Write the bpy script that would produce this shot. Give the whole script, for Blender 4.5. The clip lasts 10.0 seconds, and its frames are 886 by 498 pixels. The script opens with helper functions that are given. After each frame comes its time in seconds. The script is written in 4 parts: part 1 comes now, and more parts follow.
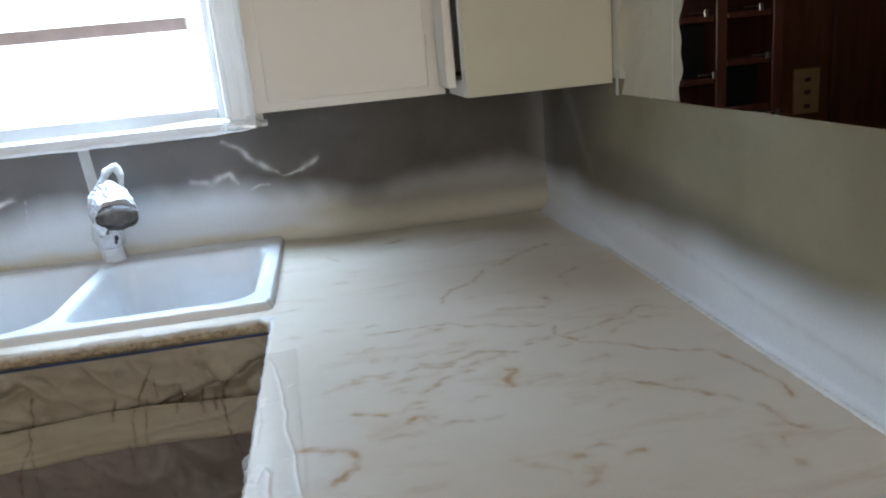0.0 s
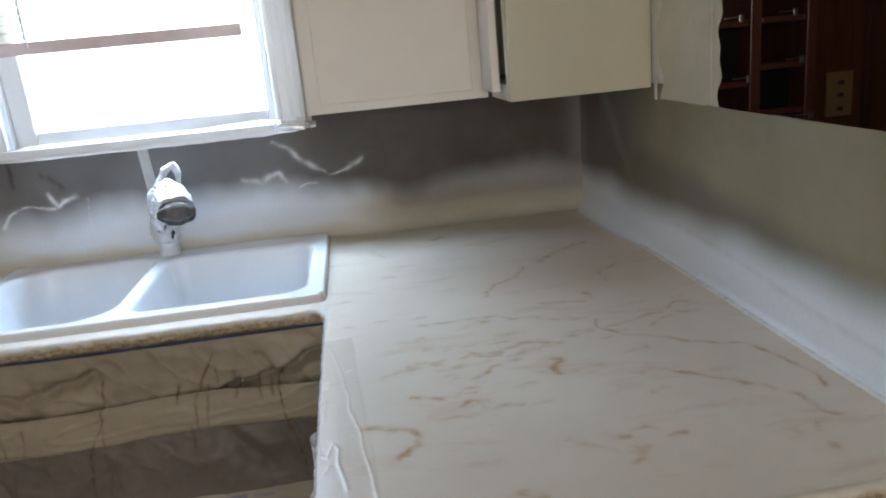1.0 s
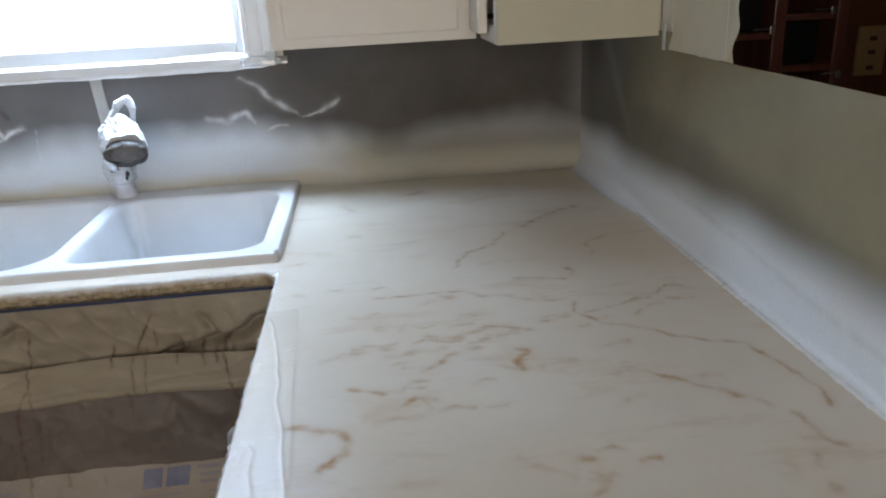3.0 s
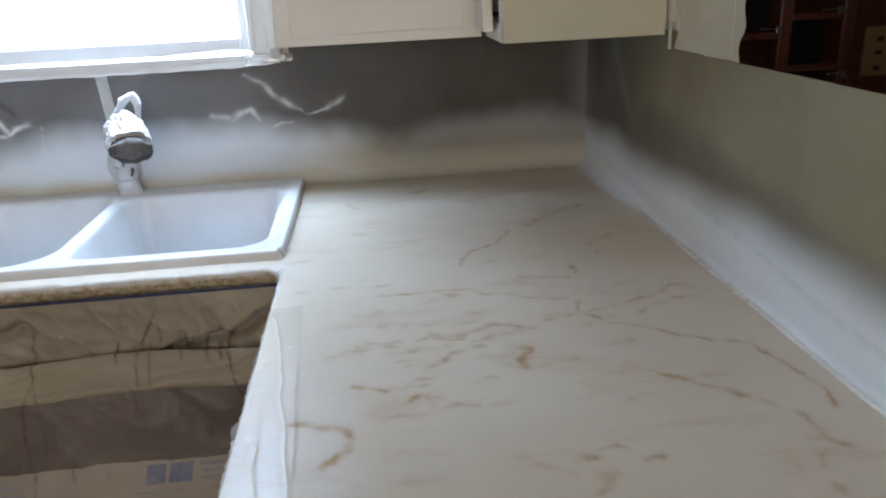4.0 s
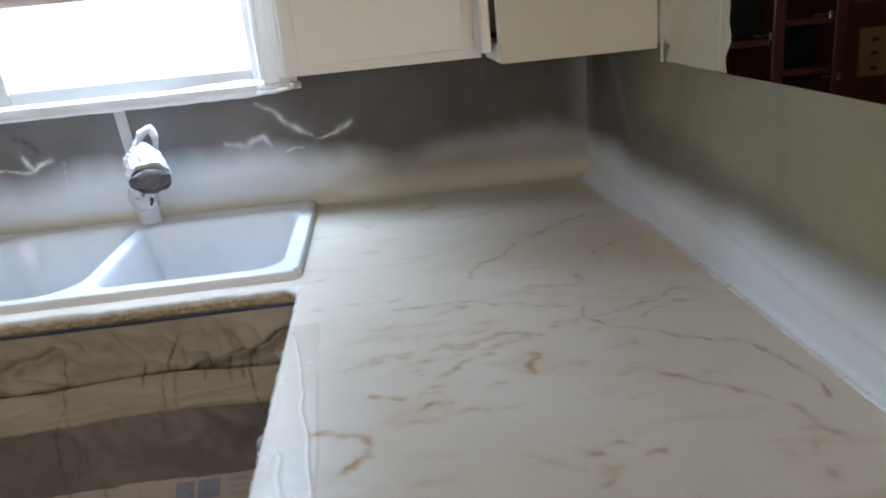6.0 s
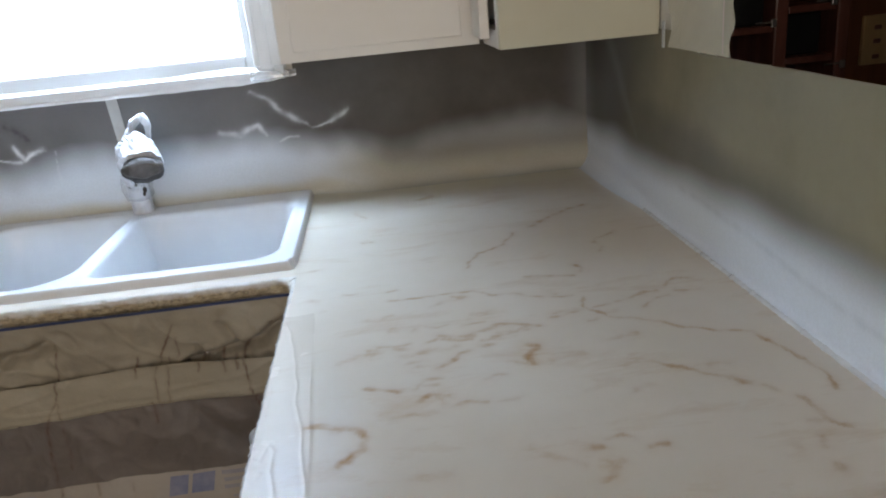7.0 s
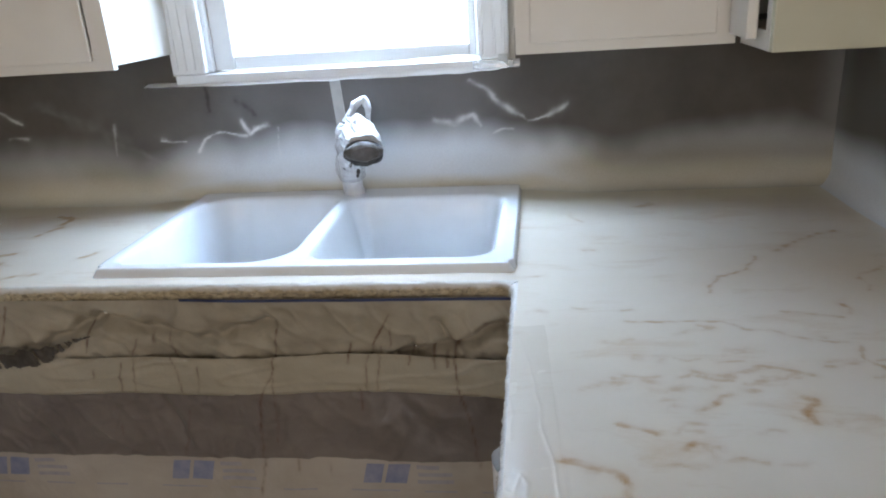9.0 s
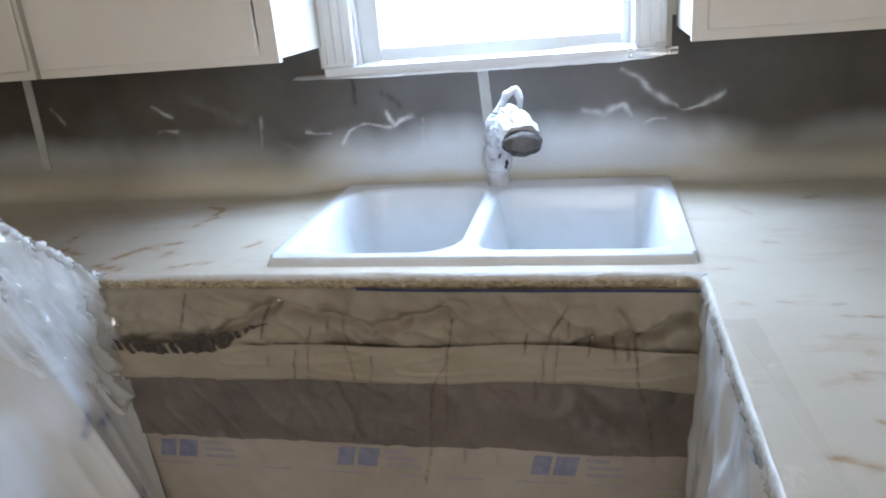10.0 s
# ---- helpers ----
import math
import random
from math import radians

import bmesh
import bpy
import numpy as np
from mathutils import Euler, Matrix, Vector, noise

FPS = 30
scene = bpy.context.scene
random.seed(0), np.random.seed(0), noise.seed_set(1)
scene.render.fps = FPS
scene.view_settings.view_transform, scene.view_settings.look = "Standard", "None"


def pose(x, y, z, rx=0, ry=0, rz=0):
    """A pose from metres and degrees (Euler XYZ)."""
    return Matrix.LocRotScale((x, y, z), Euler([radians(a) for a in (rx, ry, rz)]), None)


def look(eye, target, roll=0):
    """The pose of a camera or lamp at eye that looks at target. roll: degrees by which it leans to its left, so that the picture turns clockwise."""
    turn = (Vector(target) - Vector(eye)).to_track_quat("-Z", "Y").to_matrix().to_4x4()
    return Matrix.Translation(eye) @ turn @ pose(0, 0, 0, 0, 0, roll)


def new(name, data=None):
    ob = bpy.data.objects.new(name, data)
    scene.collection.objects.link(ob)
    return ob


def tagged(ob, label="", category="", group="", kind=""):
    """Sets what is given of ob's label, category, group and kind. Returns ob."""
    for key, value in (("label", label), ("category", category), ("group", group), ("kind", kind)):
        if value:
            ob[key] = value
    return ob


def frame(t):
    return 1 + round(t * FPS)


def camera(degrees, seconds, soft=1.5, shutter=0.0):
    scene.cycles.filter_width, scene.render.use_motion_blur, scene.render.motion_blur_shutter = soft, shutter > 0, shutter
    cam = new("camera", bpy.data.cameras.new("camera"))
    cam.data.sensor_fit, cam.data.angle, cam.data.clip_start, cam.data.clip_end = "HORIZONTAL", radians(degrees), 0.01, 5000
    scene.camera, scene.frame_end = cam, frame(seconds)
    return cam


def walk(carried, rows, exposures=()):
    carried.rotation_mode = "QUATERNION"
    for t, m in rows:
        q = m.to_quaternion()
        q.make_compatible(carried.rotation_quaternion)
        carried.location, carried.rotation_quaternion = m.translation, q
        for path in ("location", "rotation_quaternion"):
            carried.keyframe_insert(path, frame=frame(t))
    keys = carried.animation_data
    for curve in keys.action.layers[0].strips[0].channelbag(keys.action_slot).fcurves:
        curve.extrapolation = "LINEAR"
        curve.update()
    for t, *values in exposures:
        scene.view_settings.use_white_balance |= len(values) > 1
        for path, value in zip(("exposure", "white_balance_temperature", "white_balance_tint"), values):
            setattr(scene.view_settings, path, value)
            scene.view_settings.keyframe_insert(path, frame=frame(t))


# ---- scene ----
cam = camera(62.6, 10.0, soft=1.95)
PATH = [
    (0, (0.149, -1.326, 1.376), (0.423, 0.58, 0.833), -5.5),
    (0.5, (0.114, -1.414, 1.398), (0.317, 0.495, 0.835), -8.8),
    (0.7, (0.087, -1.408, 1.410), (0.311, 0.495, 0.847), -6.8),
    (1, (0.097, -1.39, 1.395), (0.307, 0.524, 0.855), -5.5),
    (1.5, (0.172, -1.254, 1.381), (0.302, 0.655, 0.799), -3.0),
    (2, (0.171, -1.228, 1.376), (0.352, 0.635, 0.672), -1.8),
    (2.5, (0.191, -1.235, 1.384), (0.381, 0.623, 0.668), -3.0),
    (3, (0.188, -1.236, 1.385), (0.361, 0.632, 0.69), -3.1),
    (4.5, (0.187, -1.236, 1.383), (0.347, 0.629, 0.679), -2.8),
    (5, (0.18, -1.256, 1.396), (0.353, 0.603, 0.678), -2.2),
    (5.5, (0.187, -1.29, 1.403), (0.309, 0.598, 0.755), -5.4),
    (7, (0.195, -1.265, 1.387), (0.326, 0.613, 0.711), -5.6),
    (7.5, (0.16, -1.258, 1.391), (0.229, 0.621, 0.709), -5.4),
    (7.8, (0.134, -1.259, 1.395), (-0.007, 0.611, 0.701), -8.6),
    (8, (0.145, -1.255, 1.387), (-0.068, 0.61, 0.695), -8.7),
    (8.5, (0.152, -1.249, 1.385), (-0.044, 0.616, 0.688), -8.2),
    (8.8, (0.110, -1.218, 1.403), (-0.106, 0.639, 0.691), -5.9),
    (9, (0.05, -1.181, 1.407), (-0.216, 0.68, 0.725), -3.9),
    (9.2, (-0.026, -1.149, 1.410), (-0.365, 0.707, 0.747), -2.3),
    (9.5, (-0.11, -1.134, 1.407), (-0.553, 0.693, 0.724), -0.4),
    (9.75, (-0.125, -1.140, 1.405), (-0.629, 0.680, 0.727), -2.2),
    (10, (-0.173, -1.209, 1.414), (-0.589, 0.623, 0.728), -5.1),
]
walk(cam, [(t, look(eye, target, roll)) for t, eye, target, roll in PATH], exposures=[(0.0, -0.02, 6450, 12), (1.0, -0.04, 6650, 14.5), (8.0, -0.02, 6650, 14.5), (8.8, 0.01, 6550, 14.5), (9.4, 0.10, 6350, 14.5), (10.0, 0.12, 6350, 14.5)])

# ---- world and lights ----
world = bpy.data.worlds.new("sky")
world.use_nodes = True
scene.world = world
wn = world.node_tree
sky = wn.nodes.new("ShaderNodeTexSky")
sky.sky_type, sky.sun_disc = "NISHITA", False
sky.sun_elevation, sky.sun_rotation = radians(50), radians(160)
wn.links.new(sky.outputs["Color"], wn.nodes["Background"].inputs["Color"])
wn.nodes["Background"].inputs["Strength"].default_value = 0.12


def area(name, eye, target, w, h, power, color):
    data = bpy.data.lights.new(name, "AREA")
    data.shape, data.size, data.size_y, data.energy, data.color = "RECTANGLE", w, h, power, color
    ob = new(name, data)
    ob.matrix_world = look(eye, target)
    return ob


# daylight through the window over the sink; added rear fill from an unseen opening
area("window_daylight", (-0.413, 1.28, 2.65), (-0.413, 0.60, 1.33), 5.4, 0.8, 1130.0, (0.49, 0.715, 1.0))
area("rear_fill", (0.0, -3.42, 1.55), (-0.45, 0.0, 1.1), 1.35, 1.2, 25.5, (1.0, 0.91, 0.785))

# ---- materials ----


def mat(name, rough=0.5, metal=0.0, spec=0.5):
    m = bpy.data.materials.new(name)
    m.use_nodes = True
    b = m.node_tree.nodes["Principled BSDF"]
    b.inputs["Roughness"].default_value, b.inputs["Metallic"].default_value = rough, metal
    b.inputs["Specular IOR Level"].default_value = spec
    return m, m.node_tree, b


def tex(nt, scale, detail=4.0, rough=0.55, stretch=(1, 1, 1), distort=0.0):
    co = nt.nodes.new("ShaderNodeTexCoord")
    mp = nt.nodes.new("ShaderNodeMapping")
    mp.inputs["Scale"].default_value = stretch
    n = nt.nodes.new("ShaderNodeTexNoise")
    n.inputs["Scale"].default_value, n.inputs["Detail"].default_value = scale, detail
    n.inputs["Roughness"].default_value, n.inputs["Distortion"].default_value = rough, distort
    nt.links.new(co.outputs["Object"], mp.inputs["Vector"])
    nt.links.new(mp.outputs["Vector"], n.inputs["Vector"])
    return n.outputs["Fac"]


def ramp(nt, src, stops):
    r = nt.nodes.new("ShaderNodeValToRGB")
    el = r.color_ramp.elements
    while len(el) < len(stops):
        el.new(0.5)
    for e, (p, c) in zip(el, stops):
        e.position, e.color = p, (*c, 1) if len(c) == 3 else c
    nt.links.new(src, r.inputs["Fac"])
    return r.outputs["Color"]


def mixc(nt, fac, a, b):
    m = nt.nodes.new("ShaderNodeMix")
    m.data_type = "RGBA"
    for socket, v in ((m.inputs["Factor"], fac), (m.inputs["A"], a), (m.inputs["B"], b)):
        if isinstance(v, (int, float)):
            socket.default_value = v
        elif isinstance(v, tuple):
            socket.default_value = (*v, 1)
        else:
            nt.links.new(v, socket)
    return m.outputs["Result"]


def bump(nt, b, src, strength, dist):
    n = nt.nodes.new("ShaderNodeBump")
    n.inputs["Strength"].default_value, n.inputs["Distance"].default_value = strength, dist
    nt.links.new(src, n.inputs["Height"])
    nt.links.new(n.outputs["Normal"], b.inputs["Normal"])


def attr(nt, name):
    a = nt.nodes.new("ShaderNodeAttribute")
    a.attribute_name = name
    return a.outputs["Fac"]


def math_node(nt, op, a, b=0.0):
    n = nt.nodes.new("ShaderNodeMath")
    n.operation = op
    for s, v in zip(n.inputs, (a, b)):
        if isinstance(v, (int, float)):
            s.default_value = v
        else:
            nt.links.new(v, s)
    return n.outputs[0]


def plain(name, dark, light, rough=0.5, scale=6.0, bump_scale=120.0, bump_amount=0.15, metal=0.0, stretch=(1, 1, 1), dist=0.002, spec=0.5):
    m, nt, b = mat(name, rough, metal, spec)
    n = tex(nt, scale, 6.0, 0.6, stretch)
    nt.links.new(ramp(nt, n, [(0.3, dark), (0.7, light)]), b.inputs["Base Color"])
    if bump_amount:
        bump(nt, b, tex(nt, bump_scale, 3.0, 0.5, stretch), bump_amount, dist)
    return m


def counter_material():
    m, nt, b = mat("cultured_marble_resin", 0.3, 0.0, 0.14)
    base = ramp(nt, tex(nt, 2.5, 6.0, 0.6), [(0.3, (0.555, 0.487, 0.40)), (0.7, (0.635, 0.565, 0.475))])
    cloud = ramp(nt, tex(nt, 7.0, 3.0, 0.5, (1, 1.6, 1)), [(0.40, (0, 0, 0)), (0.85, (1, 1, 1))])
    base = mixc(nt, math_node(nt, "MULTIPLY", cloud, 0.22), base, (0.52, 0.40, 0.27))
    streak = ramp(nt, tex(nt, 5.0, 7.0, 0.65, (1, 3.2, 1), 0.4), [(0.55, (0, 0, 0)), (0.78, (1, 1, 1))])
    base = mixc(nt, math_node(nt, "MULTIPLY", streak, 0.55), base, (0.42, 0.27, 0.14))
    grain = ramp(nt, tex(nt, 60.0, 4.0, 0.7), [(0.3, (0.6, 0.6, 0.6)), (0.6, (1, 1, 1))])
    v = math_node(nt, "MULTIPLY", attr(nt, "vein"), grain)
    col = mixc(nt, v, base, (0.365, 0.212, 0.090))
    cloud = ramp(nt, tex(nt, 11.0, 4.0, 0.6), [(0.3, (0.7, 0.7, 0.7)), (0.7, (1, 1, 1))])
    col = mixc(nt, math_node(nt, "MULTIPLY", attr(nt, "resin"), cloud), col, (0.63, 0.58, 0.45))
    col = mixc(nt, math_node(nt, "MULTIPLY", attr(nt, "mist"), cloud), col, (0.76, 0.755, 0.74))
    nt.links.new(col, b.inputs["Base Color"])
    r = ramp(nt, tex(nt, 5.0, 4.0), [(0.3, (0.30, 0.30, 0.30)), (0.7, (0.42, 0.42, 0.42))])
    # dusty overspray dulls the gloss towards the wall; fresh resin by the front edge is wet
    r = math_node(nt, "ADD", r, math_node(nt, "MULTIPLY", attr(nt, "dust"), 0.3))
    nt.links.new(math_node(nt, "SUBTRACT", r, math_node(nt, "MULTIPLY", attr(nt, "wet"), 0.11)), b.inputs["Roughness"])
    bump(nt, b, tex(nt, 14.0, 3.0, 0.5), 0.10, 0.004)
    return m


# the spray's white is tinted with the window's blue light
def wall_material(name, dark, light, white=(0.73, 0.765, 0.80)):
    """Masking paper with a cloud of paint dust that thickens downwards."""
    m, nt, b = mat(name, 0.75, 0.0, 0.25)
    base = ramp(nt, tex(nt, 5.0, 6.0, 0.6), [(0.3, dark), (0.7, light)])
    fog = attr(nt, "fog")
    speck = ramp(nt, tex(nt, 220.0, 2.0, 0.6), [(0.3, (0.92, 0.92, 0.92)), (0.7, (1, 1, 1))])
    # shade on the half wall is mixed into the paper's colour here
    base = mixc(nt, attr(nt, "shade_tone"), base, (0.085, 0.075, 0.064))
    # below, the spray is the counter's own beige resin
    cloud = ramp(nt, tex(nt, 9.0, 4.0, 0.6), [(0.3, (0.75, 0.75, 0.75)), (0.7, (1, 1, 1))])
    spray = mixc(nt, math_node(nt, "MULTIPLY", attr(nt, "resin"), cloud), white, (0.62, 0.57, 0.435))
    col = mixc(nt, math_node(nt, "MULTIPLY", fog, speck), base, spray)
    col = mixc(nt, attr(nt, "smear"), col, (0.78, 0.78, 0.77))
    col = mixc(nt, attr(nt, "crack"), col, (0.05, 0.045, 0.04))
    nt.links.new(col, b.inputs["Base Color"])
    bump(nt, b, tex(nt, 25.0, 4.0, 0.5), 0.06, 0.004)
    return m


def paper_material(name, dark, light, rough=0.6, drip_color=(0.075, 0.028, 0.012)):
    m, nt, b = mat(name, rough, 0.0, 0.35)
    base = ramp(nt, tex(nt, 4.0, 6.0, 0.65, (1, 1, 1.6), 0.5), [(0.3, dark), (0.7, light)])
    col = mixc(nt, math_node(nt, "MULTIPLY", attr(nt, "drip"), 0.95), base, drip_color)
    nt.links.new(col, b.inputs["Base Color"])
    bump(nt, b, tex(nt, 11.0, 4.0, 0.55, (1, 1, 1), 0.6), 0.4, 0.012)
    return m


def plastic_sheet_material(name, rough, veil_low, veil_high):
    m, nt, b = mat(name, rough, 0.0, 0.6)
    col = ramp(nt, tex(nt, 7.0, 5.0), [(0.3, (0.92, 0.945, 0.96)), (0.7, (0.95, 0.97, 0.985))])
    col = mixc(nt, math_node(nt, "MULTIPLY", attr(nt, "ink"), 0.8), col, (0.12, 0.22, 0.48))
    nt.links.new(col, b.inputs["Base Color"])
    bump(nt, b, tex(nt, 14.0, 3.0, 0.5, (1, 1, 0.25), 0.6), 0.22, 0.008)
    thin = nt.nodes.new("ShaderNodeBsdfTranslucent")
    nt.links.new(col, thin.inputs["Color"])
    body = nt.nodes.new("ShaderNodeMixShader")
    body.inputs["Fac"].default_value = 0.14
    nt.links.new(b.outputs[0], body.inputs[1])
    nt.links.new(thin.outputs[0], body.inputs[2])
    tr = nt.nodes.new("ShaderNodeBsdfTransparent")
    mx = nt.nodes.new("ShaderNodeMixShader")
    veil = ramp(nt, tex(nt, 9.0, 4.0, 0.6, (1, 1, 0.4)), [(0.3, (veil_low,) * 3), (0.7, (veil_high,) * 3)])
    nt.links.new(veil, mx.inputs["Fac"])
    nt.links.new(tr.outputs[0], mx.inputs[1])
    nt.links.new(body.outputs[0], mx.inputs[2])
    gl = nt.nodes.new("ShaderNodeBsdfGlossy")
    gl.inputs["Roughness"].default_value = rough
    shine = nt.nodes.new("ShaderNodeMixShader")
    shine.inputs["Fac"].default_value = 0.11
    nt.links.new(mx.outputs[0], shine.inputs[1])
    nt.links.new(gl.outputs[0], shine.inputs[2])
    nt.links.new(shine.outputs[0], nt.nodes["Material Output"].inputs["Surface"])
    return m


def glass_material():
    m, nt, b = mat("window_glass", 0.02)
    tr = nt.nodes.new("ShaderNodeBsdfTransparent")
    gl = nt.nodes.new("ShaderNodeBsdfGlossy")
    gl.inputs["Roughness"].default_value = 0.02
    mx = nt.nodes.new("ShaderNodeMixShader")
    mx.inputs["Fac"].default_value = 0.06
    nt.links.new(tr.outputs[0], mx.inputs[1])
    nt.links.new(gl.outputs[0], mx.inputs[2])
    nt.links.new(mx.outputs[0], nt.nodes["Material Output"].inputs["Surface"])
    return m


def blind_material():
    """Thin cream vinyl that lets light through."""
    m, nt, b = mat("cream_blind_slat", 0.5, 0.0, 0.3)
    col = ramp(nt, tex(nt, 8.0, 4.0), [(0.3, (0.80, 0.77, 0.70)), (0.7, (0.86, 0.84, 0.78))])
    nt.links.new(col, b.inputs["Base Color"])
    thin = nt.nodes.new("ShaderNodeBsdfTranslucent")
    nt.links.new(col, thin.inputs["Color"])
    mx = nt.nodes.new("ShaderNodeMixShader")
    mx.inputs["Fac"].default_value = 0.5
    nt.links.new(b.outputs[0], mx.inputs[1])
    nt.links.new(thin.outputs[0], mx.inputs[2])
    nt.links.new(mx.outputs[0], nt.nodes["Material Output"].inputs["Surface"])
    return m


def edge_material(name, low, z0, z1, rough=0.28, spec=0.25):
    """White resin that ran over lumpy masking; below z0 the tan masking shows."""
    m, nt, b = mat(name, rough, 0.0, spec)
    geo = nt.nodes.new("ShaderNodeNewGeometry")
    sep = nt.nodes.new("ShaderNodeSeparateXYZ")
    nt.links.new(geo.outputs["Position"], sep.inputs[0])
    n = tex(nt, 45.0, 4.0, 0.6)
    h = math_node(nt, "ADD", sep.outputs["Z"], math_node(nt, "MULTIPLY", math_node(nt, "SUBTRACT", n, 0.5), 0.014))
    f = nt.nodes.new("ShaderNodeMapRange")
    f.inputs["From Min"].default_value, f.inputs["From Max"].default_value = z0, z1
    nt.links.new(h, f.inputs["Value"])
    lowc = ramp(nt, tex(nt, 55.0, 4.0, 0.65, (1, 1, 2.2), 1.4), [(0.3, tuple(c * 0.34 for c in low)), (0.6, low)])
    nt.links.new(mixc(nt, f.outputs["Result"], lowc, (0.58, 0.55, 0.50)), b.inputs["Base Color"])
    bump(nt, b, tex(nt, 60.0, 4.0, 0.6, (1, 1, 1), 0.8), 0.7, 0.004)
    return m


M_COUNTER = counter_material()
M_SINK = plain("white_enamel", (0.70, 0.71, 0.72), (0.78, 0.79, 0.80), 0.22, 5.0, 30.0, 0.03)
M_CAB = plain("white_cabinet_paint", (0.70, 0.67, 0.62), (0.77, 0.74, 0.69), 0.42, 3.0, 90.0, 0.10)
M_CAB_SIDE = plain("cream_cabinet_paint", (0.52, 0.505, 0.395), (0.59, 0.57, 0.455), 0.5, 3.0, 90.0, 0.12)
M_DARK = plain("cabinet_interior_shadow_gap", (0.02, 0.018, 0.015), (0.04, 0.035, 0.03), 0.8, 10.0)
M_TRIM = plain("white_window_paint", (0.74, 0.75, 0.75), (0.82, 0.83, 0.83), 0.35, 4.0, 80.0, 0.06)
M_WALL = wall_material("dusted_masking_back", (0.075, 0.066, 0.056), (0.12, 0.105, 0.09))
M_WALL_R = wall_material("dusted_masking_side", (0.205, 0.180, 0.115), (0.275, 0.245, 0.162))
M_PLASTER = plain("painted_plaster", (0.62, 0.59, 0.52), (0.70, 0.67, 0.60), 0.8, 2.0, 60.0, 0.15)
M_CEIL = plain("white_ceiling_paint", (0.74, 0.73, 0.70), (0.80, 0.79, 0.76), 0.9, 2.0, 90.0, 0.2)
M_FLOOR = plain("drop_cloth_floor", (0.34, 0.30, 0.25), (0.46, 0.42, 0.36), 0.8, 5.0, 40.0, 0.3)
M_PAPER = paper_material("tan_masking_paper", (0.20, 0.168, 0.125), (0.37, 0.325, 0.245))
M_BAND = paper_material("pale_masking_band", (0.245, 0.212, 0.155), (0.345, 0.30, 0.225), 0.5)
M_PAPER_DARK = paper_material("dark_masking_paper", (0.095, 0.078, 0.068), (0.165, 0.138, 0.118), 0.5)
M_PAPER_LOW = paper_material("printed_masking_paper", (0.29, 0.25, 0.205), (0.38, 0.335, 0.285), 0.5)
M_FOLD_SHADE = paper_material("fold_shade_pleats", (0.030, 0.025, 0.02), (0.065, 0.052, 0.04))
M_STRIP = paper_material("beige_wall_paper_strip", (0.46, 0.42, 0.32), (0.56, 0.52, 0.41), 0.7)
M_BLUE = plain("blue_painters_tape", (0.010, 0.016, 0.050), (0.018, 0.032, 0.10), 0.6, 20.0)
M_INK = plain("blue_print_ink", (0.13, 0.145, 0.235), (0.225, 0.225, 0.29), 0.6, 40.0)
M_INK_PALE = plain("pale_print_ink", (0.235, 0.22, 0.245), (0.30, 0.275, 0.275), 0.6, 60.0)
M_TAPE = plain("pale_masking_tape", (0.50, 0.51, 0.50), (0.62, 0.63, 0.61), 0.6, 30.0)
M_PLASTIC = plastic_sheet_material("translucent_plastic_sheet", 0.2, 0.93, 1.0)
M_CLEAR = plastic_sheet_material("clear_crumpled_plastic", 0.07, 0.10, 0.46)
M_GLASS = glass_material()
M_EDGE_TAN = edge_material("resin_edge_over_tan_masking", (0.43, 0.35, 0.225), 0.897, 0.904)
M_EDGE_WHITE = edge_material("glossy_resin_edge", (0.55, 0.50, 0.42), 0.872, 0.885, 0.10, 0.5)
M_WET = plain("wet_resin_on_plastic", (0.60, 0.61, 0.60), (0.74, 0.75, 0.75), 0.08, 20.0, 60.0, 0.5, 0.0, (1, 1, 1), 0.01)
M_FOIL = plain("white_wrapping_paper", (0.36, 0.36, 0.37), (0.74, 0.74, 0.75), 0.35, 14.0, 35.0, 0.7, 0.0, (1, 1, 1), 0.012)
M_MOUTH = plain("tan_grey_wrap_end", (0.055, 0.048, 0.042), (0.15, 0.13, 0.115), 0.6, 30.0, 40.0, 0.5, spec=0.2)
M_FOIL_GREY = plain("dark_wrap_lip", (0.015, 0.014, 0.014), (0.08, 0.072, 0.066), 0.6, 30.0, 50.0, 0.6, 0.0, (1, 1, 1), 0.01, 0.2)
M_WOOD = plain("red_brown_stained_wood", (0.11, 0.038, 0.026), (0.19, 0.070, 0.050), 0.3, 4.0, 60.0, 0.1, 0.0, (8, 8, 0.7))
M_WOOD_WARM = plain("red_brown_wood_paneling", (0.12, 0.040, 0.018), (0.21, 0.076, 0.036), 0.35, 4.0, 60.0, 0.1, 0.0, (8, 8, 0.7))
M_BLACK = plain("black_appliance", (0.006, 0.006, 0.006), (0.012, 0.012, 0.012), 0.4, 10.0)
M_PLATE = plain("ivory_outlet_plate", (0.42, 0.27, 0.12), (0.50, 0.34, 0.16), 0.4, 10.0)
M_METAL = plain("brushed_metal_clip", (0.45, 0.42, 0.40), (0.60, 0.57, 0.55), 0.3, 20.0, 60.0, 0.1, 0.9)
M_BLIND = blind_material()
M_RAIL = plain("brown_blind_rail", (0.60, 0.47, 0.45), (0.72, 0.58, 0.55), 0.5, 20.0)


def glare_material():
    m = bpy.data.materials.new("overcast_glare")
    m.use_nodes = True
    nt = m.node_tree
    e = nt.nodes.new("ShaderNodeEmission")
    e.inputs["Color"].default_value, e.inputs["Strength"].default_value = (0.69, 0.85, 1.0, 1), 11.0
    nt.links.new(e.outputs[0], nt.nodes["Material Output"].inputs["Surface"])
    return m


M_GLARE = glare_material()

